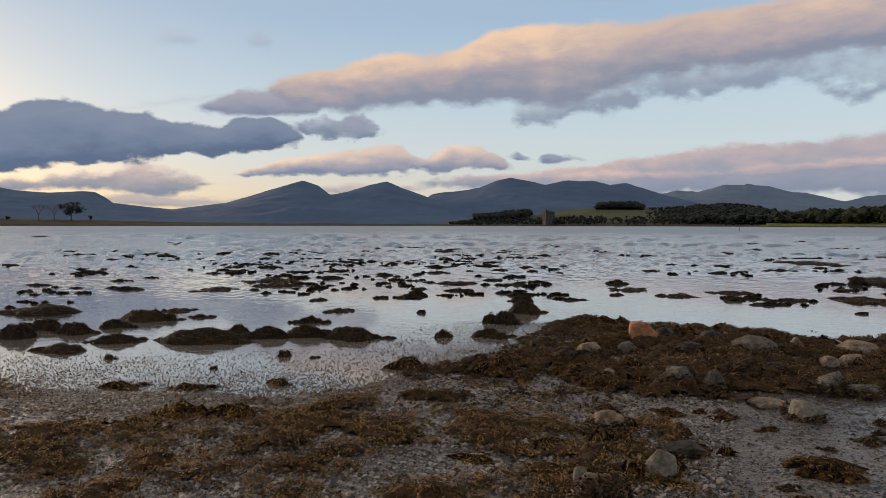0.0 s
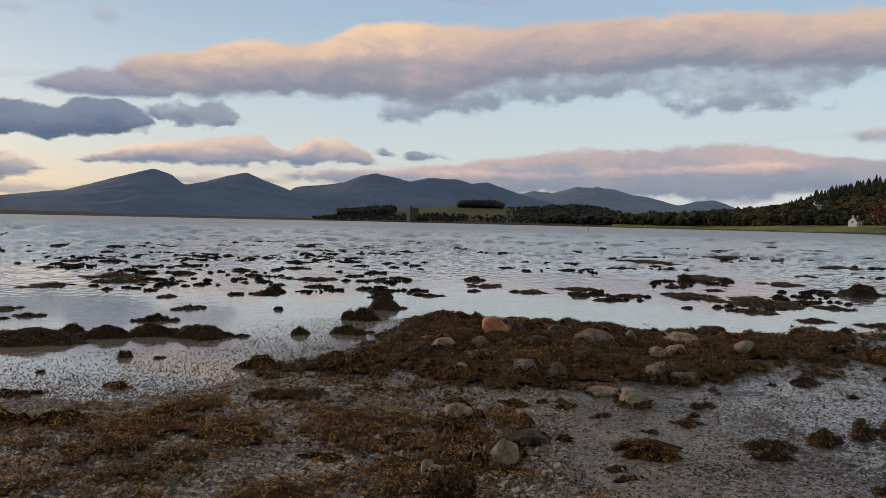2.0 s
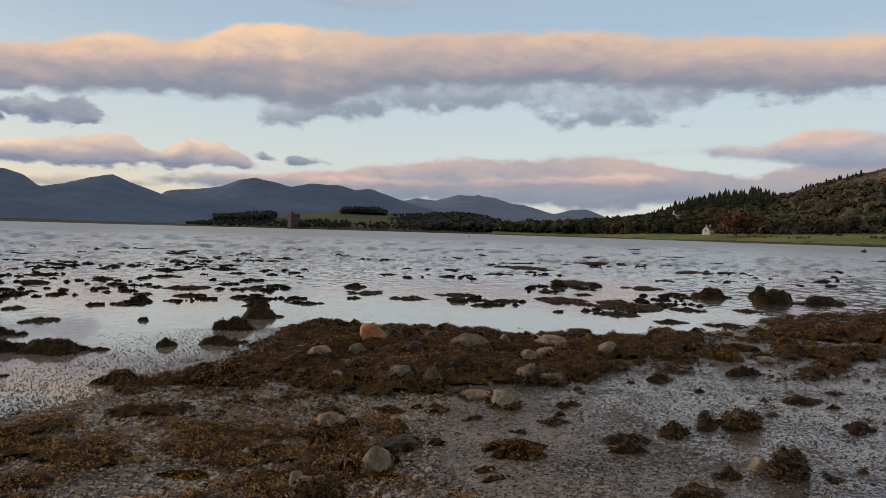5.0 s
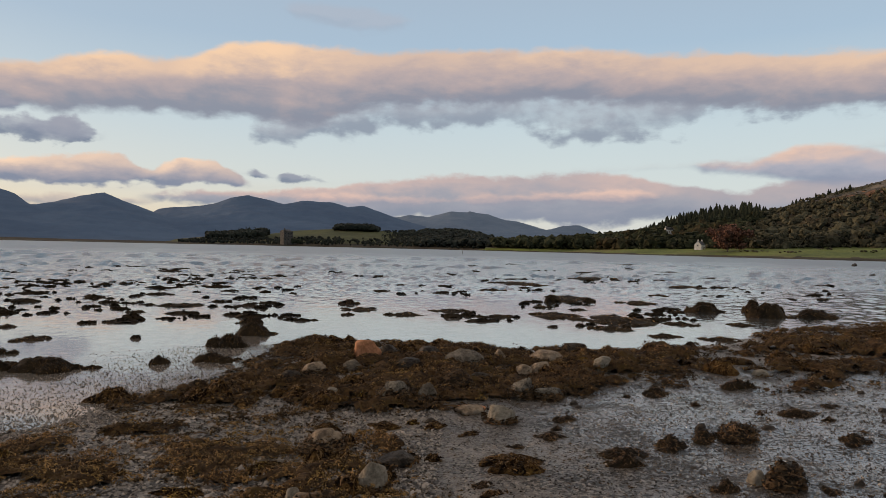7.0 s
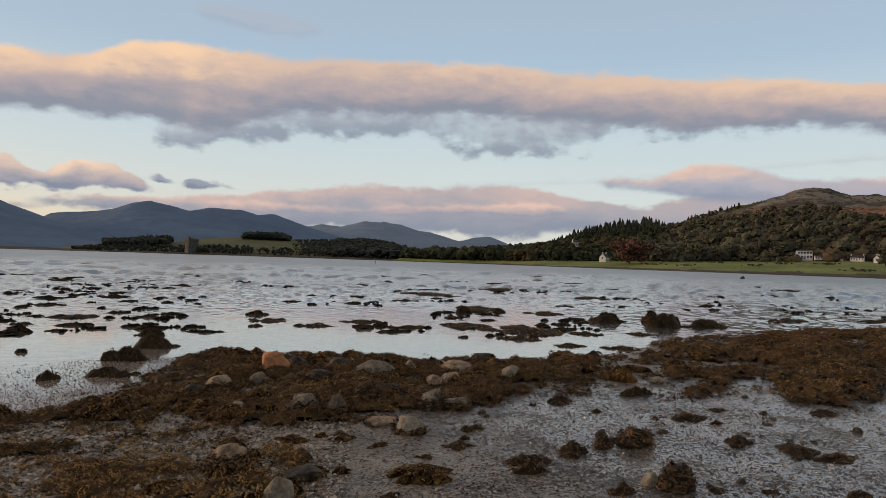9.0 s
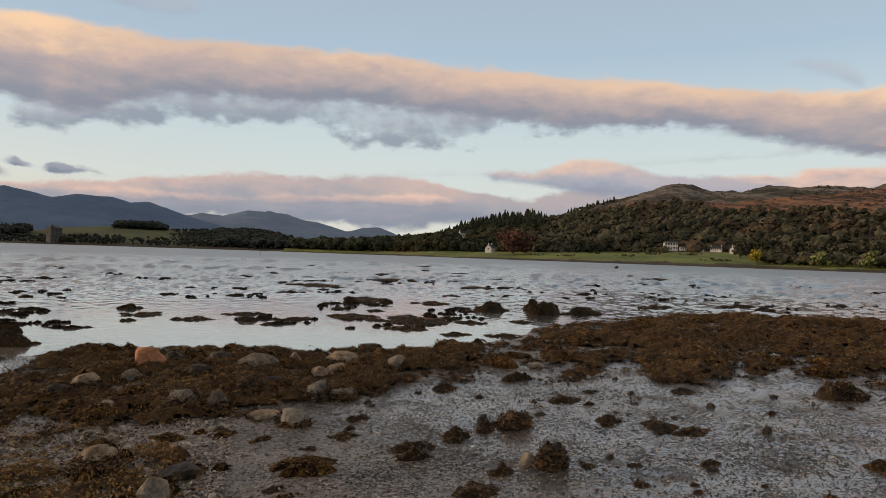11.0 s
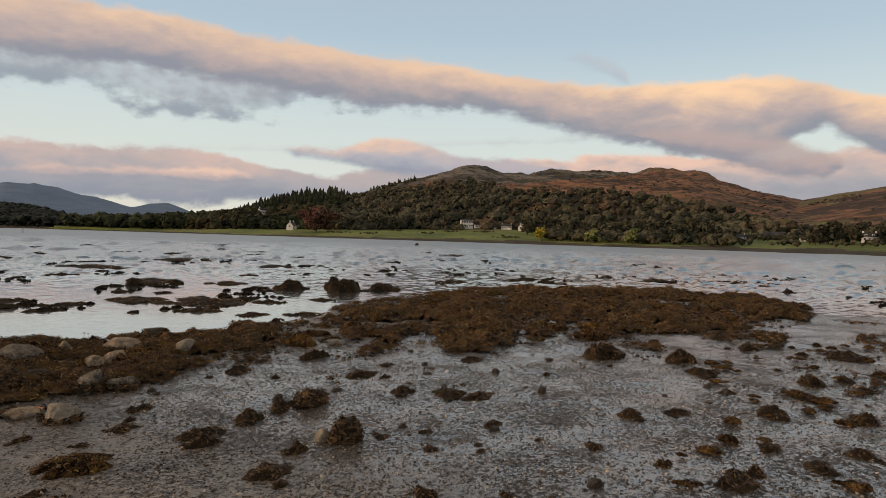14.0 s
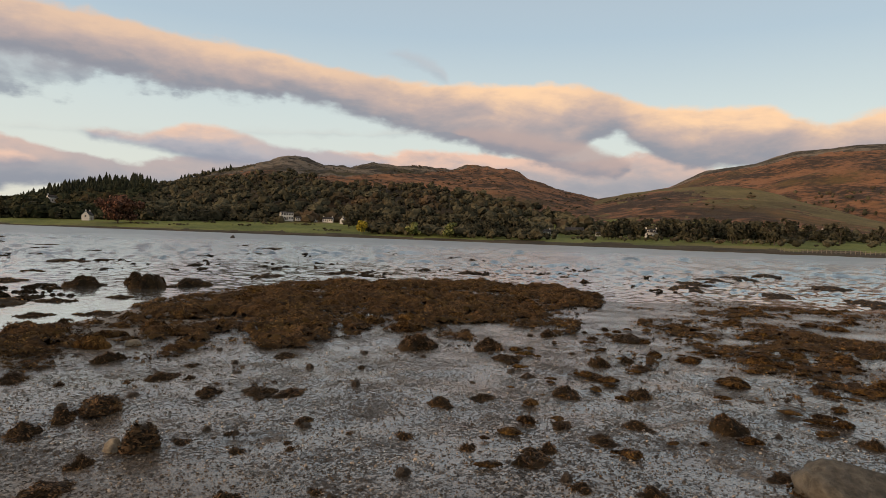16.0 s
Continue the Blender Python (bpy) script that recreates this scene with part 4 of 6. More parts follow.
AWASH += [
    (-4.04, 16.4, 1.49, 0.88), (11.28, 22.17, 1.33, 0.82), (-4.13, 17.65, 1.11, 1.02), (11.65, 17.59, 1.59, 1.76), (9.11, 11.79, 1.49, 1.65), (8.4, 13.17, 1.17, 1.3),
    (12.98, 16, 0.89, 0.99), (16.44, 19.07, 0.72, 0.79), (10.4, 11.29, 0.85, 0.94), (9.35, 9.05, 0.88, 0.97), (8.6, 9.71, 0.64, 0.68), (11.74, 10.88, 0.76, 0.78),
    (12.46, 13.69, 0.55, 0.6), (37.23, 42.14, 2.18, 2.41), (31.83, 32.12, 1.59, 1.76), (14.66, 27.08, 1.53, 1.69), (22.18, 31.24, 3.43, 3.79), (14.84, 24.94, 1.33, 1.47),
    (9.43, 15.49, 0.76, 0.61), (21.72, 23.61, 2.18, 2.41)]
AWASH += [
    (52.33, 33.2, 3, 3.32)]
AWASH += [(26, -1.2, 3.4, 1.6), (29.5, -1.6, 3.5, 1.5), (33, -2.6, 4.0, 1.8), (37, -4, 4.5, 2.0), (42, -6, 5, 2.2), (24.5, -4.0, 2.8, 1.4), (23, -6.4, 3.2, 1.6), (31, -7, 4, 1.8), (20, 12.6, 2.4, 1.0), (24, 11.6, 2.6, 1.0), (29, 8, 2.4, 1.2), (30.5, 3.6, 2.6, 1.2)]
AWASH += [(x + 0.4 * w * (1 if i % 2 else -1), y - 0.02, 0.9 * w, 0.5 * d) for i, (x, y, w, d, h) in enumerate(IN_WATER) if w > 0.35]
for x, y, w, d in AWASH:
    ob = new("seaweed_patch", PATCHES[RNG.integers(0, 9)][1])
    ob.matrix_world = pose(x, y, WATER - 0.012, 0, 0, RNG.choice([0, 180]) + RNG.uniform(-15, 15)) @ Matrix.Diagonal((w, d / 0.8, 0.75 + 0.3 * w, 1))
    tagged(ob, "flat brown mat of wrack lying awash in the shallows", "seaweed", "weed mats awash")

# heaps on the beach: x, y, width, depth, height
HEAPS = [
    (-0.38, 7.09, 0.48, 0.33, 0.24), (0.56, 6.72, 0.49, 0.34, 0.24), (-3, 6.21, 0.59, 0.41, 0.16), (-2.34, 6.09, 0.4, 0.28, 0.12), (-2.1, 6.2, 0.18, 0.12, 0.08), (-1.59, 6.33, 0.46, 0.32, 0.15),
    (2.24, 3.94, 0.52, 0.37, 0.08), (3.17, 3.85, 0.45, 0.32, 0.08), (2.92, 4.44, 0.32, 0.23, 0.06), (2.32, 4.67, 0.23, 0.16, 0.04), (1.93, 3.48, 0.18, 0.13, 0.05), (1.78, 5.14, 0.32, 0.22, 0.07),
    (2.14, 4.95, 0.25, 0.18, 0.07), (1.82, 4.18, 0.14, 0.1, 0.07), (3.33, 4.85, 0.24, 0.17, 0.06), (1.31, 5.23, 0.26, 0.18, 0.07), (1.99, 6.59, 0.34, 0.24, 0.17), (2.25, 9.65, 0.75, 0.52, 0.27)]
HEAPS += [
    (4.86, 8.42, 0.48, 0.34, 0.16), (5.09, 7.71, 0.33, 0.23, 0.22), (5.96, 5.5, 0.44, 0.31, 0.23), (4.1, 4.05, 0.34, 0.24, 0.11), (5.52, 4.33, 0.57, 0.4, 0.09), (6.15, 4.53, 0.24, 0.17, 0.04),
    (5.17, 3.55, 0.37, 0.26, 0.08), (5.36, 3.14, 0.5, 0.35, 0.07), (3.69, 3.96, 0.35, 0.25, 0.1), (3.04, 3.66, 0.32, 0.22, 0.11), (3.33, 3.06, 0.27, 0.19, 0.08), (4.83, 5.51, 0.43, 0.3, 0.09),
    (2.86, 4.36, 0.21, 0.15, 0.06), (2.28, 3.78, 0.35, 0.25, 0.12), (3.29, 4.84, 0.2, 0.14, 0.05), (3.2, 1.91, 0.22, 0.16, 0.09), (2.95, 2.88, 0.5, 0.35, 0.07), (3.32, 3.03, 0.2, 0.14, 0.08)]
HEAPS += [
    (5.49, 2.9, 0.48, 0.33, 0.07), (4.69, 1.47, 0.21, 0.15, 0.06), (4.57, 0.49, 0.44, 0.31, 0.08), (4.82, 0.43, 0.23, 0.16, 0.09), (5.74, 1.54, 0.37, 0.26, 0.08), (6.05, 1.24, 0.4, 0.28, 0.06),
    (4.57, 0.96, 0.21, 0.14, 0.05), (6.57, 0.56, 0.47, 0.33, 0.1), (8.34, 0.37, 0.5, 0.35, 0.18), (7.57, 0.34, 0.46, 0.32, 0.08), (8.38, -0.12, 0.42, 0.29, 0.07), (5.43, 0.42, 0.34, 0.24, 0.05),
    (5.2, 0.1, 0.32, 0.22, 0.04), (10.49, 1.35, 0.49, 0.35, 0.13), (8.05, 1.44, 0.57, 0.4, 0.09), (8.75, 1.89, 0.72, 0.5, 0.2), (8.45, 2.72, 0.97, 0.68, 0.26), (7.07, 3.94, 0.44, 0.31, 0.07)]
HEAPS += [
    (6.88, 2.85, 0.15, 0.11, 0.06), (3.5, 1.53, 0.16, 0.11, 0.04), (4.63, 1.88, 0.13, 0.09, 0.03), (6.87, -0.14, 0.42, 0.3, 0.11), (10.76, 0.19, 0.85, 0.59, 0.12), (26.03, 2.52, 0.92, 0.64, 0.35),
    (20.2, 1.66, 1.15, 0.8, 0.19), (4.92, -1.06, 0.34, 0.24, 0.05), (5.93, -1.85, 0.26, 0.18, 0.08), (4.25, -0.27, 0.29, 0.2, 0.06), (4.57, 0.95, 0.17, 0.12, 0.06), (5.36, 0.43, 0.18, 0.13, 0.08),
    (5.14, 0.07, 0.24, 0.17, 0.04), (5.67, -0.13, 0.43, 0.3, 0.07), (5.93, -0.8, 0.52, 0.36, 0.16), (4.19, 0.13, 0.21, 0.15, 0.04)]
for x, y, w, d, h in HEAPS:
    put_clump(x, y, w * 1.12, d * 1.2, min(1.1 * h, 0.27 * w + 0.02 if x > 2.6 else h), "brown" if x > 2.6 else "beach", "low brown heap of wrack on wet silt" if x > 2.6 else "")
for x, y, w, d, h in ((-2.05, 5.18, 0.51, 0.36, 0.16), (-1.64, 5.13, 0.44, 0.31, 0.16), (2, 5.1, 0.14, 0.1, 0.07), (1.62, 7.38, 0.3, 0.21, 0.2), (1.8, 6.1, 0.22, 0.15, 0.11), (-0.92, 5.1, 0.3, 0.24, 0.15), (-0.3, 4.5, 0.4, 0.2, 0.07), (0.35, 5.0, 0.5, 0.2, 0.07), (0.2, 4.1, 0.4, 0.2, 0.07), (-1.3, 4.4, 0.4, 0.2, 0.07), (0.7, 4.4, 0.36, 0.2, 0.08), (-2.3, 4.9, 0.5, 0.22, 0.08)):
    put_clump(x, y, w, d, h, "ochre", "bright ochre heap of bladder wrack on the shingle")

# plan outlines of the weedy ground
DRIFT = [(-6, 6.2), (-4, 5.9), (-2.6, 5.6), (-0.8, 6.0), (0.3, 6.4), (1.2, 6.1), (1.25, 4.9), (1.2, 3.9), (0.9, 2.6), (-2.2, 2.6), (-6, 4)]
BOULDER_BANK = [(0.1, 6.3), (0.5, 7.0), (1.1, 8.2), (2.1, 10.0), (3.1, 10.3), (4.9, 8.6), (5.6, 7.6), (5.4, 6.9), (4.4, 6.6), (3.4, 5.8), (2.2, 5.8), (1.2, 5.9), (0.3, 6.2)]
LONG_BANK = [(5.2, 6.6), (6.2, 5.9), (7.3, 5.8), (8.1, 5.8), (8.0, 4.9), (8.6, 4.1), (9.6, 3.3), (11.5, 2.5), (14, 2.1), (17, 1.5), (20, 2.2), (22.5, 3.8), (20, 8), (16.5, 9.3), (14, 9.6), (12, 8.8), (9.5, 8.2), (8, 7.7), (6.6, 7.4), (5.7, 7.3)]
RIGHT_BED = [(7.6, -0.3), (9.6, 0.2), (12, 0.1), (16, -0.6), (19.5, -2.4), (19, -5.5), (20, -11), (9.5, -5), (7.6, -3.0), (7.6, -1.4)]


def cushions(x, y, seed):
    """Rounded cushions about one across, with sharp creases between: 0 in the creases, 1 on top."""
    i, j = np.floor(x).astype(np.int64), np.floor(y).astype(np.int64)
    near = np.full(np.shape(x), 9.0)
    for di in (-1, 0, 1):
        for dj in (-1, 0, 1):
            px, py = i + di + hash2(i + di, j + dj, seed), j + dj + hash2(i + di, j + dj, seed + 1)
            size = 0.75 + 0.5 * hash2(i + di, j + dj, seed + 2)
            near = np.minimum(near, ((x - px) ** 2 + (y - py) ** 2) / size ** 2)
    return np.sqrt(np.clip(1 - near * 1.15, 0, 1))


def weed_depth(poly, x, y, cover, seed, thick, fine=1.0):
    """Depth of the weed over the ground: above zero inside patches, below outside them."""
    s = inside(poly, x, y)
    patch = fbm(x * 0.75 * fine, y * 1.15 * fine, 4, seed)
    warp = 0.25 * value_noise(x * 7, y * 7, seed + 9)
    lumps = cushions(x * 2.6 + warp, y * 2.9, seed + 7) * 0.65 + cushions(x * 6.3, y * 6.8 + warp, seed + 17) * 0.35
    m = (patch - (1 - cover)) * 2.4 + np.clip(s * 0.4, -1.0, 0.2) + (lumps - 0.74) * 2.2
    return np.clip(m, -0.5, 1.5) * thick


def weed_bed(name, poly, cover, seed, thick, cell, per_m2, per, length, mat, label, bare, fine=1.0, shade_reach=0.4):
    rng = np.random.default_rng(seed)
    px, py = [p[0] for p in poly], [p[1] for p in poly]
    xs, ys = np.arange(min(px) - 0.5, max(px) + 0.5, cell), np.arange(min(py) - 0.5, max(py) + 0.5, cell)
    X, Y = np.meshgrid(xs, ys)
    G = shore_height(X, Y)
    D = weed_depth(poly, X, Y, cover, seed, thick, fine)
    Z = G + D + ((value_noise(X * 9, Y * 9, seed) - 0.5) * 0.07 + (value_noise(X * 19, Y * 19, seed + 1) - 0.5) * 0.03) * np.clip(D / thick + 0.2, 0, 1)
    F = quads(len(ys), len(xs))
    keep = (D.ravel()[F] > bare * thick).all(1)    # a closed mat only where it lies deep
    Z -= 0.5 * bare * thick
    used, inv = np.unique(F[keep], return_inverse=True)
    V, F = np.stack([X, Y, Z], -1).reshape(-1, 3)[used], inv.reshape(-1, 4)
    n = int(per_m2 * (xs[-1] - xs[0]) * (ys[-1] - ys[0]))
    x, y = rng.uniform(xs[0], xs[-1], n), rng.uniform(ys[0], ys[-1], n)
    dep = weed_depth(poly, x, y, cover, seed, thick, fine)
    ok = dep > thick * (0.25 - 0.6 * rng.random(n) ** 2.5)
    x, y, dep = x[ok], y[ok], np.maximum(dep[ok], 0.0)
    r = length * rng.uniform(0.5, 1.7, len(x)) * np.clip(0.55 + dep / thick, 0.55, 1.2)
    base = np.stack([x, y, shore_height(x, y) + dep - 0.2 * r], -1)
    fv, ff = tufts(rng, base, r, per, length, length * 0.27)
    # wet picks straps low in the mat, darkened as painted crease shade
    wet = np.repeat(dep < thick * rng.uniform(-0.1, shade_reach, len(dep)), per * 2)
    ob = from_arrays(name, np.concatenate([V, fv]), np.concatenate([F, ff + len(V)]), [M_MAT, mat, M_WRACK_SEA_SHADE], index=np.concatenate([np.zeros(len(F)), np.where(wet, 2, 1)]))
    return tagged(ob, label, "seaweed", kind="stuff")


weed_bed("seaweed_drift", DRIFT, 0.4, 51, 0.07, 0.03, 620, 9, 0.02, M_DRIFT, "drift of brown and ochre wrack over shingle", 0.45, 1.5, 0.3)
weed_bed("seaweed_bank", BOULDER_BANK, 0.5, 63, 0.13, 0.035, 420, 9, 0.024, M_WRACK, "thick bank of dark wrack between boulders", 0.2, 1.3, 1.9)
weed_bed("seaweed_bed", LONG_BANK, 0.48, 77, 0.17, 0.06, 150, 8, 0.035, M_WRACK, "long russet bed of wrack along the waterline", 0.1, 1.0, 0.85)
weed_bed("seaweed_scatter", RIGHT_BED, 0.38, 88, 0.06, 0.08, 95, 8, 0.031, M_WRACK, "broken carpet of brown wrack on wet silt", 0.3, 1.3, 1.1)


def scatter(poly, n, rng, clear=0.0):
    px, py = [p[0] for p in poly], [p[1] for p in poly]
    out = []
    while len(out) < n:
        x, y = rng.uniform(min(px), max(px)), rng.uniform(min(py), max(py))
        if inside(poly, np.array(x), np.array(y)) > clear:
            out.append((x, y))
    return out


def heaps(name, poly, n, clear, lo, hi, low, tall, grow, label, tips=M_WRACK):
    """Heaps too many to count, on top of a bed: joined into one mesh."""
    V, F, idx, k = [], [], [], 0
    for x, y in scatter(poly, n, rng, clear):
        w = rng.uniform(lo, hi) * (1 + grow * x)
        unit, me = CLUMPS["beach"][0 if w < 0.28 else 1][rng.integers(0, 5)]
        v, f, m = np.empty(len(me.vertices) * 3), np.empty(len(me.loops), dtype=np.int32), np.empty(len(me.polygons), dtype=np.int32)
        me.vertices.foreach_get("co", v)
        me.loops.foreach_get("vertex_index", f)
        me.polygons.foreach_get("material_index", m)
        v = v.reshape(-1, 3) * np.array([w / unit, w * 0.8 / (unit * 0.75), w * rng.uniform(low, tall) / (unit * 0.36)])
        a = rng.uniform(0, 6.28)
        z = max(float(shore_height(x, y)), WATER - 0.05) + 0.02
        V.append(np.stack([v[:, 0] * math.cos(a) - v[:, 1] * math.sin(a) + x, v[:, 0] * math.sin(a) + v[:, 1] * math.cos(a) + y, v[:, 2] + z], -1))
        F.append(f.reshape(-1, 4) + k)
        idx.append(m)
        k += len(v)
    tagged(from_arrays(name, np.concatenate(V), np.concatenate(F), [M_CORE, tips, M_WRACK_SEA_SHADE], index=np.concatenate(idx)), label, "seaweed", kind="stuff")


rng = np.random.default_rng(12)
heaps("bank_heaps", BOULDER_BANK, 80, 0.05, 0.16, 0.5, 0.24, 0.38, 0.0, "dark lumps of wrack heaped between the boulders")
heaps("waterline_heaps", LONG_BANK, 130, 0.1, 0.16, 0.45, 0.2, 0.4, 0.02, "russet lumps of wrack along the waterline")
heaps("wrack_scraps", [(4.0, 0.8), (9, 1.8), (12, 0.2), (12, -3.5), (6.4, -2.4), (4.6, -0.9)], 90, 0.05, 0.05, 0.24, 0.14, 0.26, 0.0, "small brown tufts of wrack strewn over the wet silt", M_BEARD)
heaps("silt_heaps", RIGHT_BED, 70, -0.3, 0.15, 0.5, 0.16, 0.3, 0.0, "low tufts of brown wrack on wet silt", M_BEARD)
for x, y in scatter([(6.5, -0.5), (6, 3), (8, 5.4), (9.5, 3), (13, 3), (17, 1.5), (13, 0.6)], 16, rng):
    w = rng.uniform(0.12, 0.4)
    put_clump(x, y, w, w * 0.75, w * rng.uniform(0.16, 0.3), "brown", group="tufts on the silt")


def rock_mesh(seed, w, d, h, lump=0.3, facet=0.0):
    bm = bmesh.new()
    bmesh.ops.create_icosphere(bm, subdivisions=4, radius=1.0)
    rnd = random.Random(seed)
    cuts = []
    cuts.append((Vector((rnd.uniform(-0.25, 0.25), rnd.uniform(-0.25, 0.25), 1)).normalized(), rnd.uniform(0.8, 0.95)))    # a worn top
    for i in range(4 + int(facet * 18)):
        q = Vector((rnd.uniform(-1, 1), rnd.uniform(-1, 1), rnd.uniform(-0.2, 1))).normalized()
        cuts.append((q, rnd.uniform(0.62, 0.95) - 0.25 * facet))
    for v in bm.verts:
        p = v.co.normalized()
        k = 1 + lump * noise.fractal(p * 1.2 + Vector((seed * 3.7, seed, 0)), 0.7, 2.0, 4) + 0.45 * lump * noise.noise(p * 3.1 + Vector((seed * 2.3, 0, 0))) + 0.14 * lump * noise.noise(p * 9 + Vector((seed, 0, 0)))
        p = p * k
        for q, far in cuts:    # broken faces
            over = p.dot(q) - far
            if over > 0:
                p = p - q * over * 0.9
        k = 1 + 0.02 * noise.noise(p * 7)
        v.co = Vector((p.x * k * w / 2, p.y * k * d / 2, p.z * k * h * 0.62 + h * 0.3))
    return bm


def put_rock(seed, x, y, w, d, h, mat, label, weed=0.0, lump=0.3, facet=0.0, turn=0.0, category="rock", lift=0.0):
    """A boulder; weed: how high up its flank the wrack climbs (0 none, 1 to the top)."""
    rock = part("boulder", rock_mesh(seed, w, d, h * 1.1, lump, facet), mat, None, smooth=True)
    lift += 0.4 * max(0.0, float(weed_depth(BOULDER_BANK, np.array(x), np.array(y), 0.5, 63, 0.13, 1.3)))    # boulders stand up out of the weed
    rock.matrix_world = pose(x, y, float(shore_height(x, y)) - 0.03 + lift, 0, 0, turn)
    tagged(rock, label, category, "boulders on the beach")
    if weed >= 0.3:
        weed = min(1.0, 1.15 * weed)
    if weed:
        rng = np.random.default_rng(seed)
        vs = [(v.co.copy(), v.normal.copy()) for v in rock.data.vertices if 0.0 < v.co.z < h * (0.15 + 0.8 * weed) and noise.noise(v.co * 7 + Vector((seed, 0, 0))) < 0.25 * weed + 0.12]
        if vs:
            n = int(2600 * w * h / 0.07 * weed) + 200
            pick = rng.integers(0, len(vs), n)
            base = np.array([vs[i][0][:] for i in pick]) + rng.normal(0, 0.012, (n, 3))
            nor = np.array([vs[i][1][:] for i in pick])
            fv, ff = fronds(rng, base, nor, 0.042, 0.011, 0.9)
            ob = from_arrays("seaweed", fv, ff, M_BEARD, parent=rock)
            tagged(ob, "olive wrack hanging round the stone", kind="stuff")
    return rock


put_rock(1, 1.15, 4.61, 0.3, 0.24, 0.22, M_STONE, "rounded tan boulder with wrack on its front", 0.62, 0.16)
put_rock(2, 1.28, 3.84, 0.19, 0.15, 0.21, M_PALE, "pale round stone bearded with wrack", 0.25, 0.14)
put_rock(3, 1.58, 4.24, 0.31, 0.25, 0.11, M_DARK, "dark flat-topped stone with a weedy rim", 0.35, 0.25, 0.3, 15)
put_rock(4, 0.8, 3.31, 0.28, 0.22, 0.24, M_STONE, "tan stone nearly buried under ochre wrack", 1, 0.2)
put_rock(40, 0.75, 3.56, 0.08, 0.06, 0.11, M_PALE, "pale stone tip showing through the wrack", 0, 0.15, lift=0.09)
put_rock(5, 2.46, 8.2, 0.45, 0.34, 0.26, M_ORANGE, "orange-brown angular boulder on the weedy bank", 0.1, 0.28, 0.2)
put_rock(6, 2.84, 8.38, 0.27, 0.21, 0.19, M_DARK, "dark round wet boulder among wrack", 0.35, 0.15)
put_rock(7, 3.98, 6.8, 0.24, 0.19, 0.14, M_STONE, "smooth tan boulder in the wrack", 0.08, 0.1)
put_rock(8, 4.24, 6.81, 0.34, 0.27, 0.17, M_STONE, "long smooth tan boulder with a flat face", 0.08, 0.12, 0.12, 12)
put_rock(9, 4.7, 7.52, 0.52, 0.41, 0.2, M_STONE, "large smooth tan boulder", 0.1, 0.1, 0, -8)
put_rock(10, 3.35, 5.71, 0.3, 0.24, 0.25, M_CRACK, "dark cracked boulder with pale patches", 0.35, 0.45, 0.4)
put_rock(11, 3.63, 5.66, 0.4, 0.32, 0.19, M_CRACK, "dark weathered boulder with weed at its side", 0.4, 0.4, 0.4)
put_rock(12, 2.11, 5.85, 0.34, 0.27, 0.21, M_CRACK, "dark barnacled boulder draped in wrack", 0.5, 0.25, 0.15)
put_rock(13, 2.37, 5.71, 0.21, 0.17, 0.23, M_GREY, "pointed grey stone on the weedy bank", 0.35, 0.25, 0.25)
put_rock(14, 2.9, 6.23, 0.3, 0.24, 0.21, M_DARK, "dark stone draped in wrack", 0.95, 0.25)
put_rock(15, 3.23, 6.4, 0.24, 0.19, 0.14, M_DARK, "dark stone with a frill of weed", 0.6, 0.2)
put_rock(16, 3.52, 7.46, 0.55, 0.44, 0.23, M_GREY, "large grey-brown boulder with weedy flanks", 0.35, 0.2, 0.12)
put_rock(17, 4.21, 7.82, 0.17, 0.14, 0.17, M_STONE, "tan cobble at the water's edge", 0.15, 0.12)
put_rock(18, 1.59, 7.25, 0.3, 0.24, 0.21, M_STONE, "tan stone capped with ochre wrack", 0.5, 0.2)
put_rock(19, 1.58, 6.26, 0.13, 0.11, 0.12, M_PALE, "pale grey cobble in the wrack", 0.1, 0.15)
put_rock(20, 2.74, 4.96, 0.35, 0.28, 0.18, M_PALE, "barnacled ridged tan stone", 0.25, 0.5, 0.4)
put_rock(21, 2.67, 5.42, 0.29, 0.23, 0.06, M_ORANGE, "flat rusty slab sunk in silt", 0.1, 0.2)
put_rock(42, 2.6, 5.3, 0.28, 0.22, 0.1, M_STONE, "flat tan slab sunk in silt", 0.15, 0.2)
put_rock(22, 5.09, 6.74, 0.26, 0.2, 0.18, M_PALE, "pointed pale stone standing in wrack", 0.1, 0.15, 0.25)
put_rock(23, 6.83, 5.96, 0.22, 0.18, 0.11, M_PALE, "round pale stone in the wrack bed", 0.08, 0.1)
put_rock(24, 3.64, 3.1, 0.15, 0.12, 0.12, M_PALE, "pale grey cobble beside weed", 0, 0.12)
put_rock(25, 3.73, 2.98, 0.27, 0.22, 0.18, M_DARK, "dark stone capped with black wrack", 0.95, 0.2)
put_rock(26, 4.34, 3.93, 0.3, 0.24, 0.14, M_DARK, "weed-capped dark stone on wet silt", 1, 0.2)
put_rock(27, 4.83, 4.07, 0.14, 0.11, 0.06, M_DARK, "dark cobble on silt", 0, 0.2)
put_rock(43, 6.02, 3.86, 0.15, 0.12, 0.05, M_DARK, "small dark cobble on silt", 0, 0.2)
put_rock(44, 0.26, 4.53, 0.09, 0.08, 0.04, M_STONE, "small tan cobble lying on the wrack", 0, 0.12, lift=0.03)
put_rock(45, 5.74, 7.35, 0.11, 0.09, 0.09, M_GREY, "grey cobble at the water's edge", 0, 0.12)
put_rock(46, -1.98, 4.41, 0.12, 0.1, 0.08, M_GREY, "grey cobble on shingle", 0, 0.15)
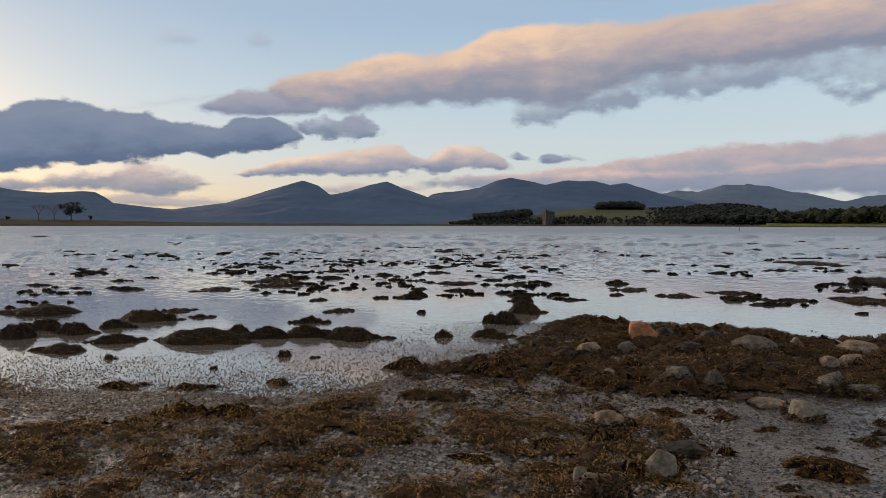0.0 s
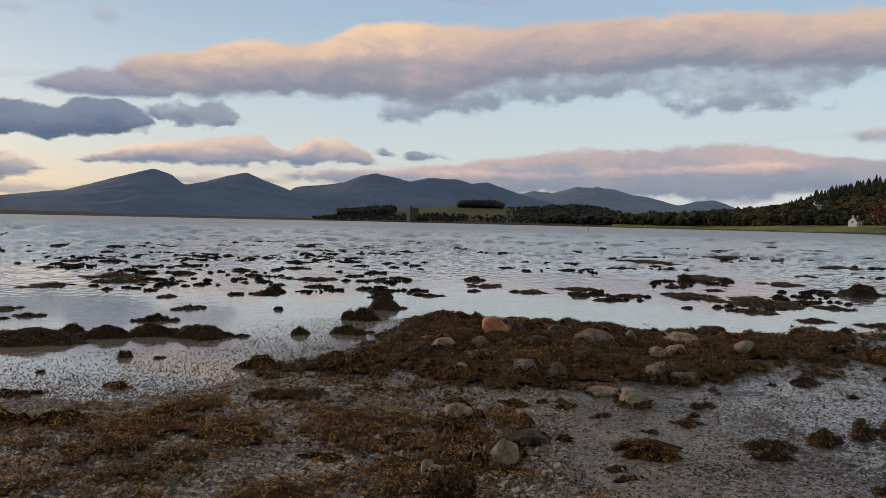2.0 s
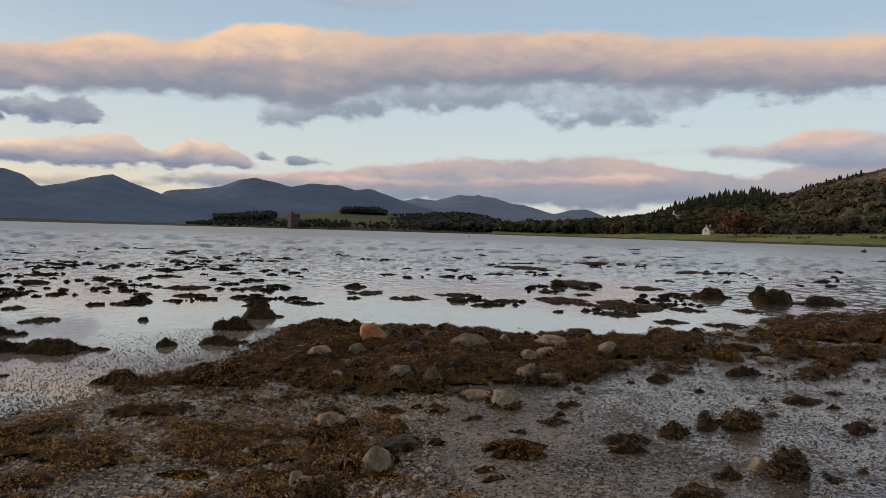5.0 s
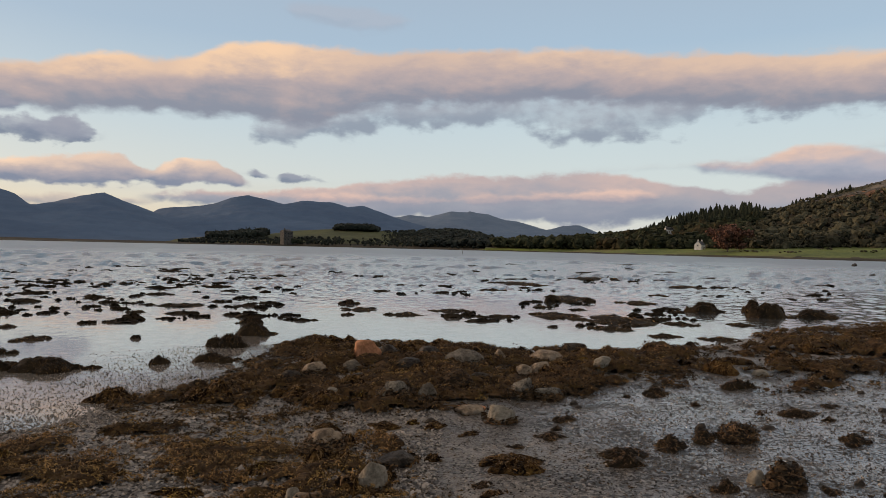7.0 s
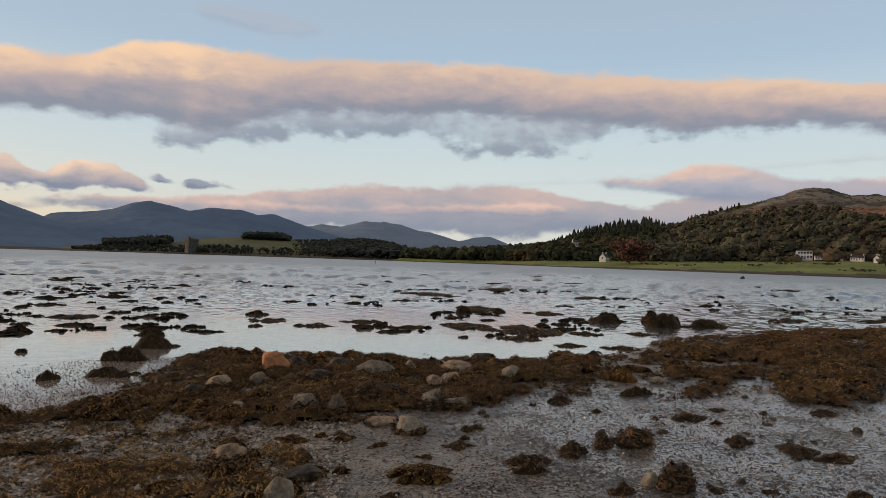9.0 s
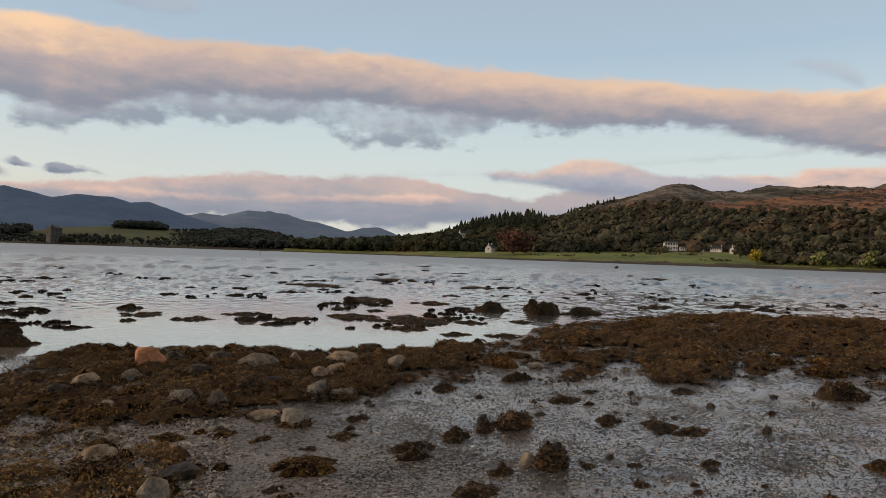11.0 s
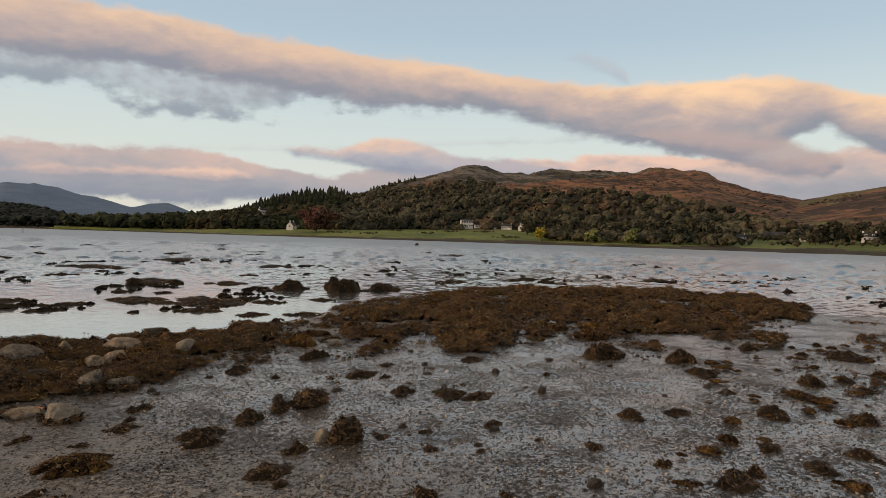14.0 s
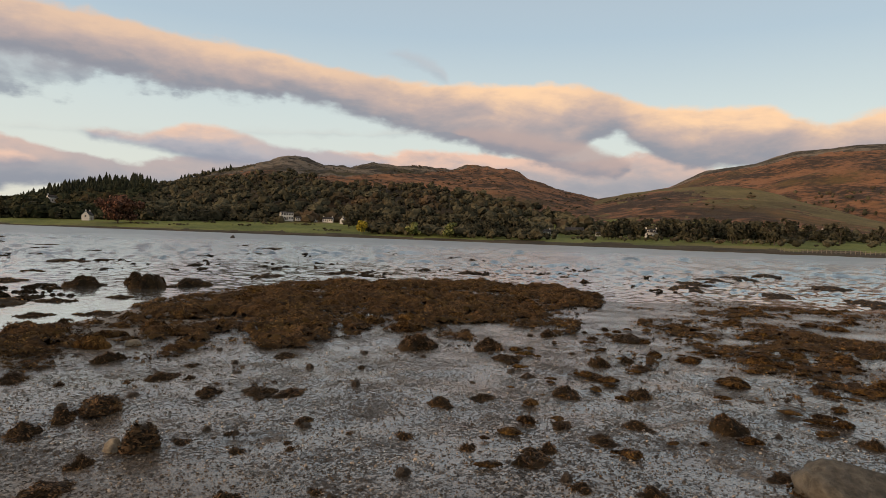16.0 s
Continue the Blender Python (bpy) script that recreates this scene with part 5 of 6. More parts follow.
put_rock(28, 4.72, -1.41, 0.75, 0.6, 0.24, M_BIG, "big lichen-stained grey boulder in the silt", 0.08, 0.18)
put_rock(29, 2.0, 6.9, 0.22, 0.18, 0.14, M_DARK, "dark stone in the weedy bank", 0.5, 0.25)
put_rock(30, 2.75, 7.3, 0.3, 0.22, 0.18, M_DARK, "dark stone in the weedy bank", 0.45, 0.25)
put_rock(31, 3.2, 7.9, 0.32, 0.26, 0.2, M_DARK, "dark stone in the weedy bank", 0.45, 0.25)
put_rock(32, 2.15, 7.6, 0.24, 0.2, 0.16, M_GREY, "grey stone in the weedy bank", 0.4, 0.25)
put_rock(33, 1.3, 7.0, 0.26, 0.2, 0.16, M_DARK, "dark stone in the weedy bank", 0.55, 0.25)
put_rock(34, 5.4, 7.9, 0.4, 0.3, 0.24, M_DARK, "dark weedy boulder at the water's edge", 0.8, 0.25)
for x, y in scatter([(1.7, 2.8), (1.9, 5.2), (4.2, 5.6), (6.6, 5.2), (5.6, 2.2), (3.2, 1.6)], 26, np.random.default_rng(29)):
    w = RNG.uniform(0.09, 0.26)
    put_clump(x, y, w, w * 0.7, w * 0.22, key="brown", label="small flattened scrap of brown wrack on silt", group="tufts on the silt")
for x, y, w, d, h, key in ((0.76, 3.24, 0.36, 0.26, 0.14, "ochre"), (0.92, 3.2, 0.34, 0.24, 0.13, "beach"), (1.12, 3.86, 0.26, 0.22, 0.15, "beach"), (1.32, 3.72, 0.22, 0.12, 0.06, "beach"), (1.08, 4.44, 0.26, 0.12, 0.14, "beach"), (1.22, 4.42, 0.24, 0.12, 0.09, "beach"), (1.36, 4.78, 0.2, 0.16, 0.1, "beach"), (1.42, 3.98, 0.2, 0.14, 0.08, "beach")):
    put_clump(x, y, w, d, h, key, "brown wrack draped round a stone on the shingle", "weed round the near stones")
rng = np.random.default_rng(33)
for k in range(46):
    x, y = rng.uniform(2.0, 11.0), rng.uniform(-1.5, 5.5)
    w = rng.uniform(0.05, 0.12)
    put_rock(100 + k, x, y, w, w * 0.8, w * 0.7, M_DARK, "dark cobble lying on wet silt", 0.0, 0.25)


# loose pebbles and shell grit
def pebble_bed(name, n, pick, lo, hi, seed, mat, label, height=0.0, awash=False, squat=1.0):
    rng = np.random.default_rng(seed)
    x, y = pick(rng, n)
    s = lo * (hi / lo) ** (rng.random(len(x)) ** 2.2)
    z = (np.maximum(shore_height(x, y), WATER - 0.5 * s) if awash else shore_height(x, y)) + s * 0.25 + height
    g = np.arange(5) * 1.2566
    octa = np.concatenate([np.stack([np.cos(g), np.sin(g), np.full(5, -0.25)], -1), np.stack([np.cos(g + 0.5) * 0.6, np.sin(g + 0.5) * 0.6, np.full(5, 0.5)], -1)])
    i = np.arange(5)
    tri = np.concatenate([np.stack([i, (i + 1) % 5, i + 5], -1), np.stack([(i + 1) % 5, (i + 1) % 5 + 5, i + 5], -1), [[5, 6, 7], [5, 7, 8], [5, 8, 9]]])
    a = rng.uniform(0, 6.28, len(x))
    P = octa[None] * rng.uniform(0.7, 1.25, (len(x), 10, 1)) * s[:, None, None] * np.stack([rng.uniform(0.7, 1.3, len(x)), np.ones(len(x)), rng.uniform(0.5, 1.0, len(x)) * squat], -1)[:, None, :]
    c, q = np.cos(a)[:, None], np.sin(a)[:, None]
    P = np.stack([P[..., 0] * c - P[..., 1] * q, P[..., 0] * q + P[..., 1] * c, P[..., 2] + P[..., 0] * rng.normal(0, 0.3, (len(x), 1)) + P[..., 1] * rng.normal(0, 0.3, (len(x), 1))], -1) + np.stack([x, y, z], -1)[:, None, :]
    ob = from_arrays(name, P.reshape(-1, 3), (np.arange(len(x))[:, None, None] * 10 + tri).reshape(-1, 3), mat)
    return tagged(ob, label, "pebbles", kind="stuff")


def fan(a0, a1, d0, d1, bias=1.0):
    def pick(rng, n):
        a, d = np.radians(rng.uniform(a0, a1, n)), d0 + (d1 - d0) * rng.random(n) ** bias
        return d * np.sin(a), d * np.cos(a)
    return pick


pebble_bed("pebbles", 40000, fan(-36, 24, 2.6, 8.0, 0.95), 0.006, 0.019, 1, M_PEBBLE, "grey and brown beach pebbles and shell grit")
pebble_bed("shingle", 12000, fan(10, 115, 2.4, 11.0, 1.2), 0.004, 0.016, 2, M_PEBBLE, "scattered pebbles and worm casts on silt")
pebble_bed("silt_lumps", 18000, fan(12, 113, 2.4, 15.0, 1.1), 0.004, 0.014, 4, M_LUMP, "dark lumps of silt and small stones strewn over the flat", squat=0.6)


def margin(rng, n):
    a, d = np.radians(rng.uniform(-40, 22, n * 4)), rng.uniform(5, 10.5, n * 4)
    x, y = d * np.sin(a), d * np.cos(a)
    s = inside(SHORE, x, y) + 1.2 * (fbm(x * 1.5, y * 1.5, 3, 44) - 0.5)
    ok = (s > -2.2 * rng.random(len(x)) ** 1.6) & (s < 0.4)
    return x[ok][:n], y[ok][:n]


pebble_bed("wet_pebbles", 42000, margin, 0.004, 0.011, 3, M_LUMP, "dark wet pebbles just breaking the shallow water", 0.004, True)


def flecks():
    rng = np.random.default_rng(8)
    x, y = fan(14, 112, 2.2, 13.0, 1.1)(rng, 62000)
    keep = fbm(x * 0.9, y * 0.9, 3, 90) + rng.uniform(-0.3, 0.3, len(x)) > 0.42
    x, y = x[keep], y[keep]
    base = np.stack([x, y, shore_height(x, y) + 0.002], -1)
    nor = np.tile(np.array([[0.0, 0.0, 1.0]]), (len(x), 1))
    fv, ff = fronds(rng, base, nor, 0.018, 0.009, 0.5)
    tagged(from_arrays("weed_fragments", fv, ff, M_WRACK_SEA_SHADE), "torn scraps of dark weed strewn on silt", "seaweed", kind="stuff")


flecks()


# far islets of weed, too many to count
def islets():
    rng = np.random.default_rng(5)
    V, F, k = [], [], 0
    spots = []
    while len(spots) < 900:
        az, d = rng.uniform(-36, 100), 13.5 * (95 / 13.5) ** rng.random()
        dense = np.exp(-((az + 4) / 17) ** 2) * np.exp(-((d - 27) / 15) ** 2)
        if rng.random() > dense * 1.2 + (0.24 if az > 22 and d < 55 else 0.1):
            continue
        # a cluster: one or two larger mats and small outliers along them
        for i in range(int(rng.integers(1, 9))):
            a2, d2 = az + rng.normal(0, 26 / d), d * (1 + rng.normal(0, 0.025))
            x, y = d2 * math.sin(radians(a2)), d2 * math.cos(radians(a2))
            if inside(SHORE, np.array(x), np.array(y)) < -1.6:
                spots.append((x, y, d2, rng.uniform(0.2, 0.5) if i == 0 else rng.uniform(0.05, 0.22)))
    for x, y, d, w in spots:
        w *= 0.42 + d / 46
        S, f = mound_surface(rng, w * rng.uniform(1.0, 2.4), w * rng.uniform(0.5, 1.0), rng.uniform(0.06, 0.16) * (0.25 + w), 6, 20, 0.75)
        n = S.shape[0] * S.shape[1]
        V.append(S.reshape(-1, 3) + rng.normal(0, 0.02, (n, 3)) * np.array([1, 1, 0.8]) + np.array([x, y, WATER]))
        F.append(f + k)
        k += n
    tagged(from_arrays("weed_islets", np.concatenate(V), np.concatenate(F), M_ISLET), "dark weedy islets scattered over the shallows", "seaweed", kind="stuff")


islets()


# ---- trees ----
def leaf_cloud(rng, lobes, n, size):
    """Small leaf sprays spread through a crown of lobes (centre, radii)."""
    k = rng.integers(0, len(lobes), n)
    c = np.array([l[0] for l in lobes])[k]
    r = np.array([l[1] for l in lobes])[k]
    u = rng.normal(size=(n, 3))
    u /= np.linalg.norm(u, axis=1)[:, None]
    p = c + u * r * (rng.uniform(0.45, 1.08, (n, 1)))
    # sprays face outwards from their bough, each a little askew
    out = u + rng.normal(0, 0.4, (n, 3))
    a = np.cross(out, rng.normal(size=(n, 3)))
    a /= np.linalg.norm(a, axis=1)[:, None]
    b = np.cross(a, out)
    b /= np.linalg.norm(b, axis=1)[:, None]
    s = (size * rng.uniform(0.5, 1.3, n))[:, None]
    v = np.stack([p - a * s, p - b * s * 0.7, p + a * s, p + b * s * 0.7], 1)
    return v.reshape(-1, 3), np.arange(n * 4).reshape(-1, 4)


def broadleaf(rng, n=22, size=0.13, lobes=3, spread=0.42):
    """A crown about one high on z = 0: ragged boughs, with many loose sprays breaking the outline."""
    L, V, F, k = [], [], [], 0
    for i in range(lobes):
        a, q = rng.uniform(0, 6.28), rng.uniform(0.05, spread * 0.6) * (i > 0)
        c, r = np.array([math.cos(a) * q, math.sin(a) * q, rng.uniform(0.34, 0.62)]), np.array([1, 1, rng.uniform(0.8, 1.15)]) * rng.uniform(0.2, 0.31)
        L.append((c, r * 1.12))
        bm = bmesh.new()
        bmesh.ops.create_icosphere(bm, subdivisions=1, radius=1.0)
        v = np.array([p.co[:] for p in bm.verts])
        v = v * (1 + 0.9 * (rng.random((len(v), 1)) - 0.5)) * r * 0.95 + c
        V.append(v)
        F.append(np.array([[p.index for p in g.verts] for g in bm.faces]) + k)
        k += len(v)
        bm.free()
    v, f = leaf_cloud(rng, L, n, size)
    V.append(v)
    F.append(np.concatenate([f[:, :3], f[:, [0, 2, 3]]]) + k)
    V = np.concatenate(V)
    V[:, 2] = np.maximum(V[:, 2], 0.02)
    return V, np.concatenate(F)


def conifer(rng, tiers=8, arms=9):
    V, F = [], []
    for i in range(tiers):
        z = 0.06 + 0.86 * i / tiers
        r = 0.21 * (1 - i / tiers) ** 0.85 + 0.02
        for j in range(arms):
            a = 6.283 * (j + rng.uniform(-0.3, 0.3)) / arms
            q, da = r * rng.uniform(0.65, 1.2), 0.42
            k = len(V)
            V += [(0, 0, z + 0.17), (q * math.cos(a - da) * 0.75, q * math.sin(a - da) * 0.75, z + 0.0), (q * math.cos(a), q * math.sin(a), z - 0.05), (q * math.cos(a + da) * 0.75, q * math.sin(a + da) * 0.75, z + 0.0)]
            F += [(k, k + 1, k + 2), (k, k + 2, k + 3)]
    return np.array(V), np.array(F)


def forest(name, places, heights, kinds, mat, label, seed=1, wide=1.0):
    """Many trees joined: one of the crowns in kinds at each place, with its own turn and height."""
    rng = np.random.default_rng(seed)
    V, F, k = [], [], 0
    for p, h in zip(places, heights):
        v, f = kinds[rng.integers(0, len(kinds))]
        a, w = rng.uniform(0, 6.28), h * wide * rng.uniform(0.85, 1.2)
        c, s = math.cos(a), math.sin(a)
        V.append(np.stack([(v[:, 0] * c - v[:, 1] * s) * w + p[0], (v[:, 0] * s + v[:, 1] * c) * w + p[1], v[:, 2] * h + p[2] - 0.04 * h], -1))
        F.append(f + k)
        k += len(v)
    return tagged(from_arrays(name, np.concatenate(V), np.concatenate(F), mat, smooth=False), label, "trees", kind="stuff")


T = np.random.default_rng(21)
CROWNS = [broadleaf(T, 30, 0.11, 2, 0.45) for _ in range(12)]
DENSE = [broadleaf(T, 24, 0.12, 3) for _ in range(6)]
SPRUCE = [conifer(T) for _ in range(5)]


# hillside wood
rng = np.random.default_rng(2)
az = rng.uniform(27, 84, 8600)
limit = np.interp(az, [27, 47, 52, 57, 61, 66, 72, 78, 84], [1.0, 1.0, 0.86, 0.66, 0.48, 0.4, 0.34, 0.24, 0.14])
s = rng.uniform(0.0, 1.0, len(az))
edge = fbm(az * 0.35, s * 9, 3, 3)
ok = (s < limit * (0.72 + 0.55 * edge)) & ~((np.abs(az - 41.2) < 0.45) & (s > 0.2) & (s < 0.5)) & ~((np.abs(az - 53.5) < 0.5) & (s < 0.09))    # clearings round the houses
az, s = az[ok], s[ok]
tall = (3.6 + 10.0 * rng.random(len(az)) ** 2.2) * np.interp(s, [0, 0.4, 1], [1.15, 0.95, 0.6])
west = az + 6 * edge[ok] < 50
forest("hillside_wood", hill(az[~west], s[~west] * 0.985), tall[~west], CROWNS, M_LEAF, "dense mixed wood in early autumn on the hillside", 4, 1.15)
forest("dark_wood", hill(az[west], s[west] * 0.985), tall[west] * 1.15, CROWNS, M_GREENWOOD, "dark green wood on the low end of the hill", 41, 1.15)
az = np.concatenate([rng.uniform(39.3, 48.4, 330) - 0.6 * rng.random(330), rng.uniform(49, 54, 26), rng.uniform(66, 70, 10)])
s = np.concatenate([rng.uniform(0.55, 1.0, 330), rng.uniform(0.9, 1.0, 26), rng.uniform(0.05, 0.3, 10)])
forest("spruce_ridge", hill(az, s), rng.uniform(10, 21, len(az)) * np.interp(az, [39, 41, 47, 49, 54], [0.5, 0.85, 1.0, 0.5, 0.5]), SPRUCE, M_PINE, "dark spruces standing along the ridge", 5, 1.6)
# lone bushes and scrub high on the heath
az = np.concatenate([rng.uniform(68.9, 69.9, 22), rng.uniform(84.6, 85.8, 12), rng.uniform(84, 100, 900)])
s = np.concatenate([rng.uniform(0.95, 1.0, 22), rng.uniform(0.85, 0.95, 12), rng.uniform(0.1, 0.85, 900)])
keep = np.concatenate([np.ones(34, bool), fbm(az[34:] * 0.55, s[34:] * 7, 3, 44) + rng.uniform(-0.06, 0.06, 900) > 0.66])
pts = np.concatenate([hill(az[:34], s[:34]), green(az[34:], s[34:])])[keep]
forest("hill_scrub", pts, rng.uniform(1.4, 3.2, len(pts)), CROWNS, M_LEAF, "scrub and small trees on the heath", 6, 2.2)
az, s = rng.uniform(54, 84, 1700), rng.uniform(0.3, 0.97, 1700)
keep = fbm(az * 0.6, s * 9, 4, 71) + rng.uniform(-0.08, 0.08, 1700) > 0.53
forest("heath_scrub", hill(az[keep], s[keep]), rng.uniform(0.8, 2.2, keep.sum()), CROWNS[:3], M_LEAF, "dark heather and low scrub between the crags", 61, 2.6)
az, s = rng.uniform(84, 112, 330), rng.uniform(0.0, 0.16, 330) ** 1.0
forest("farm_wood", green(az, s), rng.uniform(5, 10, 330), CROWNS, M_LEAF, "dark hedgerow trees below the green hill", 7)
az, s = rng.uniform(96, 112, 160), rng.uniform(0.12, 0.42, 160)
forest("moor_scrub", mountain(az, s), rng.uniform(5, 11, 160), CROWNS, M_LEAF, "thin scrub on the lower mountain flank", 8)
# headland woods
az = rng.uniform(17.0, 27.6, 900)
s = rng.uniform(0.12, 1.0, 900)
ok = s < np.interp(az, [17, 18.5, 21, 25, 27.6], [1, 1, 1, 1, 0.8])
forest("headland_wood", headland(az[ok], s[ok]), rng.uniform(8, 12, ok.sum()) * np.interp(az[ok], [17, 18, 19.5, 21, 24, 26.5, 27.6], [0.15, 0.35, 0.75, 1.05, 1.25, 1.1, 0.6]), DENSE, M_FARWOOD, "dark rounded wood on the headland", 9, 1.25)
az, s = rng.uniform(13.0, 16.8, 240), rng.uniform(0.88, 1.0, 240)
forest("plantation", headland(az, s), rng.uniform(10.5, 13, 240) * np.interp(az, [13, 13.5, 14.6, 16.2, 16.8], [0.6, 0.9, 1.05, 0.95, 0.55]), DENSE, M_FARWOOD, "dark dense plantation block on the headland", 10, 1.3)
az = np.concatenate([rng.uniform(2.7, 5.3, 120), rng.uniform(5.3, 7.5, 110)])
s = np.concatenate([rng.uniform(0.5, 0.9, 120), rng.uniform(0.55, 0.95, 110)])
forest("islet_wood", headland(az, s), np.concatenate([rng.uniform(9, 11.5, 120), rng.uniform(10.5, 13, 110)]), DENSE + SPRUCE[:1], M_FARWOOD, "dark trees on the headland beside the castle", 11)
az, s = rng.uniform(0.6, 13.5, 420), rng.uniform(0.05, 0.42, 420)
forest("headland_scrub", headland(az, s), rng.uniform(2.5, 6.5, 420), DENSE, M_FARWOOD, "low scrub along the headland shore", 12)
az, s = rng.uniform(10, 31, 420), rng.uniform(0.05, 0.34, 420)
forest("shore_scrub", headland(az, s), rng.uniform(3, 7, 240), CROWNS, M_FARWOOD, "scrub along the far shore", 13)


az, s = np.concatenate([rng.uniform(28, 58, 420), rng.uniform(63, 111, 620)]), rng.uniform(0.84, 1.02, 1040)
forest("hedgerow", pasture(az, s), rng.uniform(2.0, 4.5, 1040), CROWNS, M_LEAF, "dense hedgerow scrub behind the pasture", 14, 1.3)
az, s = rng.uniform(65.3, 80, 600), 0.24 + 0.76 * rng.random(600) ** 1.3
forest("shore_wood", pasture(az, s), rng.uniform(3.0, 8, 600), CROWNS, M_LEAF, "olive and brown trees along the far shore", 15, 1.2)
az, s = rng.uniform(79, 112, 200), rng.uniform(0.35, 0.9, 200)
forest("croft_hedge", pasture(az, s), rng.uniform(2.0, 4.5, 200), CROWNS, M_LEAF, "dark hedges round the crofts", 18, 1.4)
az = np.concatenate([c + rng.normal(0, 0.5, 14) for c in (47.5, 50, 52.5, 55, 57, 60, 62)])
forest("gorse", pasture(az, np.repeat(rng.uniform(0.3, 0.75, 7), 14) + rng.normal(0, 0.02, 98)), rng.uniform(0.8, 2.0, 98), CROWNS, M_LEAF, "low dark bushes and field hedges on the pasture", 19, 1.8)


# single trees along the opposite shore, each with trunk and crown
def limb(bm, p, q, r0, r1, n=6):
    p, q = Vector(p), Vector(q)
    d = (q - p).normalized()
    u = d.orthogonal().normalized()
    w = d.cross(u)
    rings = []
    for c, r in ((p, r0), (q, r1)):
        rings.append([bm.verts.new(c + (u * math.cos(6.283 * i / n) + w * math.sin(6.283 * i / n)) * r) for i in range(n)])
    for i in range(n):
        bm.faces.new((rings[0][i], rings[0][(i + 1) % n], rings[1][(i + 1) % n], rings[1][i]))
    bm.faces.new(rings[1])


def tree(rng, h, leaf, label, n=360, size=0.075, spread=0.45, lobes=11, bare=False, depth=3):
    root = new("tree")
    bm = bmesh.new()
    limb(bm, (0, 0, -0.3), (0.02 * h, 0, 0.32 * h), 0.03 * h, 0.02 * h)
    tips = []

    def grow(p, d, ln, r, k):
        q = p + d * ln
        limb(bm, p, q, r, r * 0.6, 5)
        if k == 0:
            tips.append(q)
            return
        for _ in range(3):
            nd = (d + Vector((rng.normal(0, 0.55), rng.normal(0, 0.55), rng.normal(0.1, 0.3)))).normalized()
            grow(q, nd, ln * 0.72, r * 0.6, k - 1)
    for i in range(4):
        a = 1.57 * i + rng.uniform(-0.4, 0.4)
        grow(Vector((0.02 * h, 0, 0.3 * h)), Vector((math.cos(a) * spread * 1.3, math.sin(a) * spread * 1.3, 1)).normalized(), 0.24 * h, 0.014 * h, depth - 1 if not bare else depth)
    part("trunk", bm, M_BARK, root, smooth=True)
    if leaf:
        L = []
        for i in range(lobes):
            a, q = rng.uniform(0, 6.28), rng.uniform(0.03, spread * 0.8)
            L.append((np.array([math.cos(a) * q, math.sin(a) * q, rng.uniform(0.25, 0.8)]), np.array([1, 1, 0.8]) * rng.uniform(0.13, 0.24)))
        v, f = leaf_cloud(rng, L, n, size)
        ob = from_arrays("crown", v * h, f, leaf, parent=root, smooth=False)
    return tagged(root, label, "tree", "trees on the opposite shore")


az = rng.uniform(9.55, 10.3, 14)
forest("islet_trees", np.stack([738 * np.sin(np.radians(az)), 738 * np.cos(np.radians(az)), np.full(14, 2.2)], -1), rng.uniform(4, 8.5, 14), DENSE, M_PINE, "dark trees growing against the castle wall", 16)

T = np.random.default_rng(77)
STOCK = [tree(T, 8.0, M_LEAF, "green-brown broadleaf tree at the edge of the pasture", n=230, size=0.095, lobes=10 + i, depth=2) for i in range(5)]
used = set()


def put_tree(i, p, h, turn):
    src = STOCK[i % len(STOCK)]
    m = pose(p[0], p[1], p[2], 0, 0, turn) @ Matrix.Scale(h / 8.0, 4)
    if i % len(STOCK) not in used:
        used.add(i % len(STOCK))
        src.matrix_world = m
        return src
    ob = copy_thing(src, m)
    ob.matrix_world = m
    return ob


rng = np.random.default_rng(31)
rows_of_trees = [(28.5, 43, 34, 0.75, 1.0), (45, 57, 20, 0.85, 1.05), (63.5, 79, 48, 0.45, 1.0), (85.3, 88.4, 16, 0.5, 0.95), (90, 98.5, 36, 0.45, 0.9), (99, 110, 18, 0.6, 1.0)]
k = 0
for a0, a1, n, s0, s1 in rows_of_trees:
    for i in range(n):
        a = np.array([a0 + (a1 - a0) * (i + rng.random()) / n])
        p = pasture(a, np.array([rng.uniform(s0, s1)]))[0]
        put_tree(k, p, rng.uniform(5.5, 12.5), rng.uniform(0, 360))
        k += 1


def special(az, way, h, leaf, label, land=pasture, **kw):
    ob = tree(T, h, leaf, label, **kw)
    p = land(np.array([az]), np.array([way]))[0]
    ob.matrix_world = pose(p[0], p[1], p[2] - 0.2)
    return ob


special(45.6, 0.5, 21.0, M_RUST, "broad russet copper-leaved tree by the white house", n=3600, size=0.05, spread=0.95, lobes=40)
special(64.9, 0.2, 8.5, M_YELLOW, "small bright yellow autumn tree", n=800, spread=0.42)
special(69.2, 0.2, 9.5, M_LIME, "pale green tree above the shore", n=1000, spread=0.5)
special(72.4, 0.2, 9.5, M_LIME, "tall pale green tree by the shore", n=800, spread=0.3)
special(47.5, 0.95, 9.0, None, "leafless pale tree beside the russet one", bare=True)
special(-31.4, 0.8, 14.5, None, "leafless windblown tree on the spit", land=spit, bare=True)
special(-30.4, 0.8, 14.5, None, "leafless windblown tree on the spit", land=spit, bare=True)
special(-29.3, 0.8, 18, M_PINE, "thin-leaved spreading tree on the spit", land=spit, n=900, size=0.035, spread=0.6, bare=True)
special(-28.0, 0.9, 4.5, M_PINE, "small windblown bush on the spit", land=spit, n=160, size=0.1)
special(-33.3, 0.8, 4.5, M_PINE, "round dark bush on the spit", land=spit, n=240, size=0.1, spread=0.4)
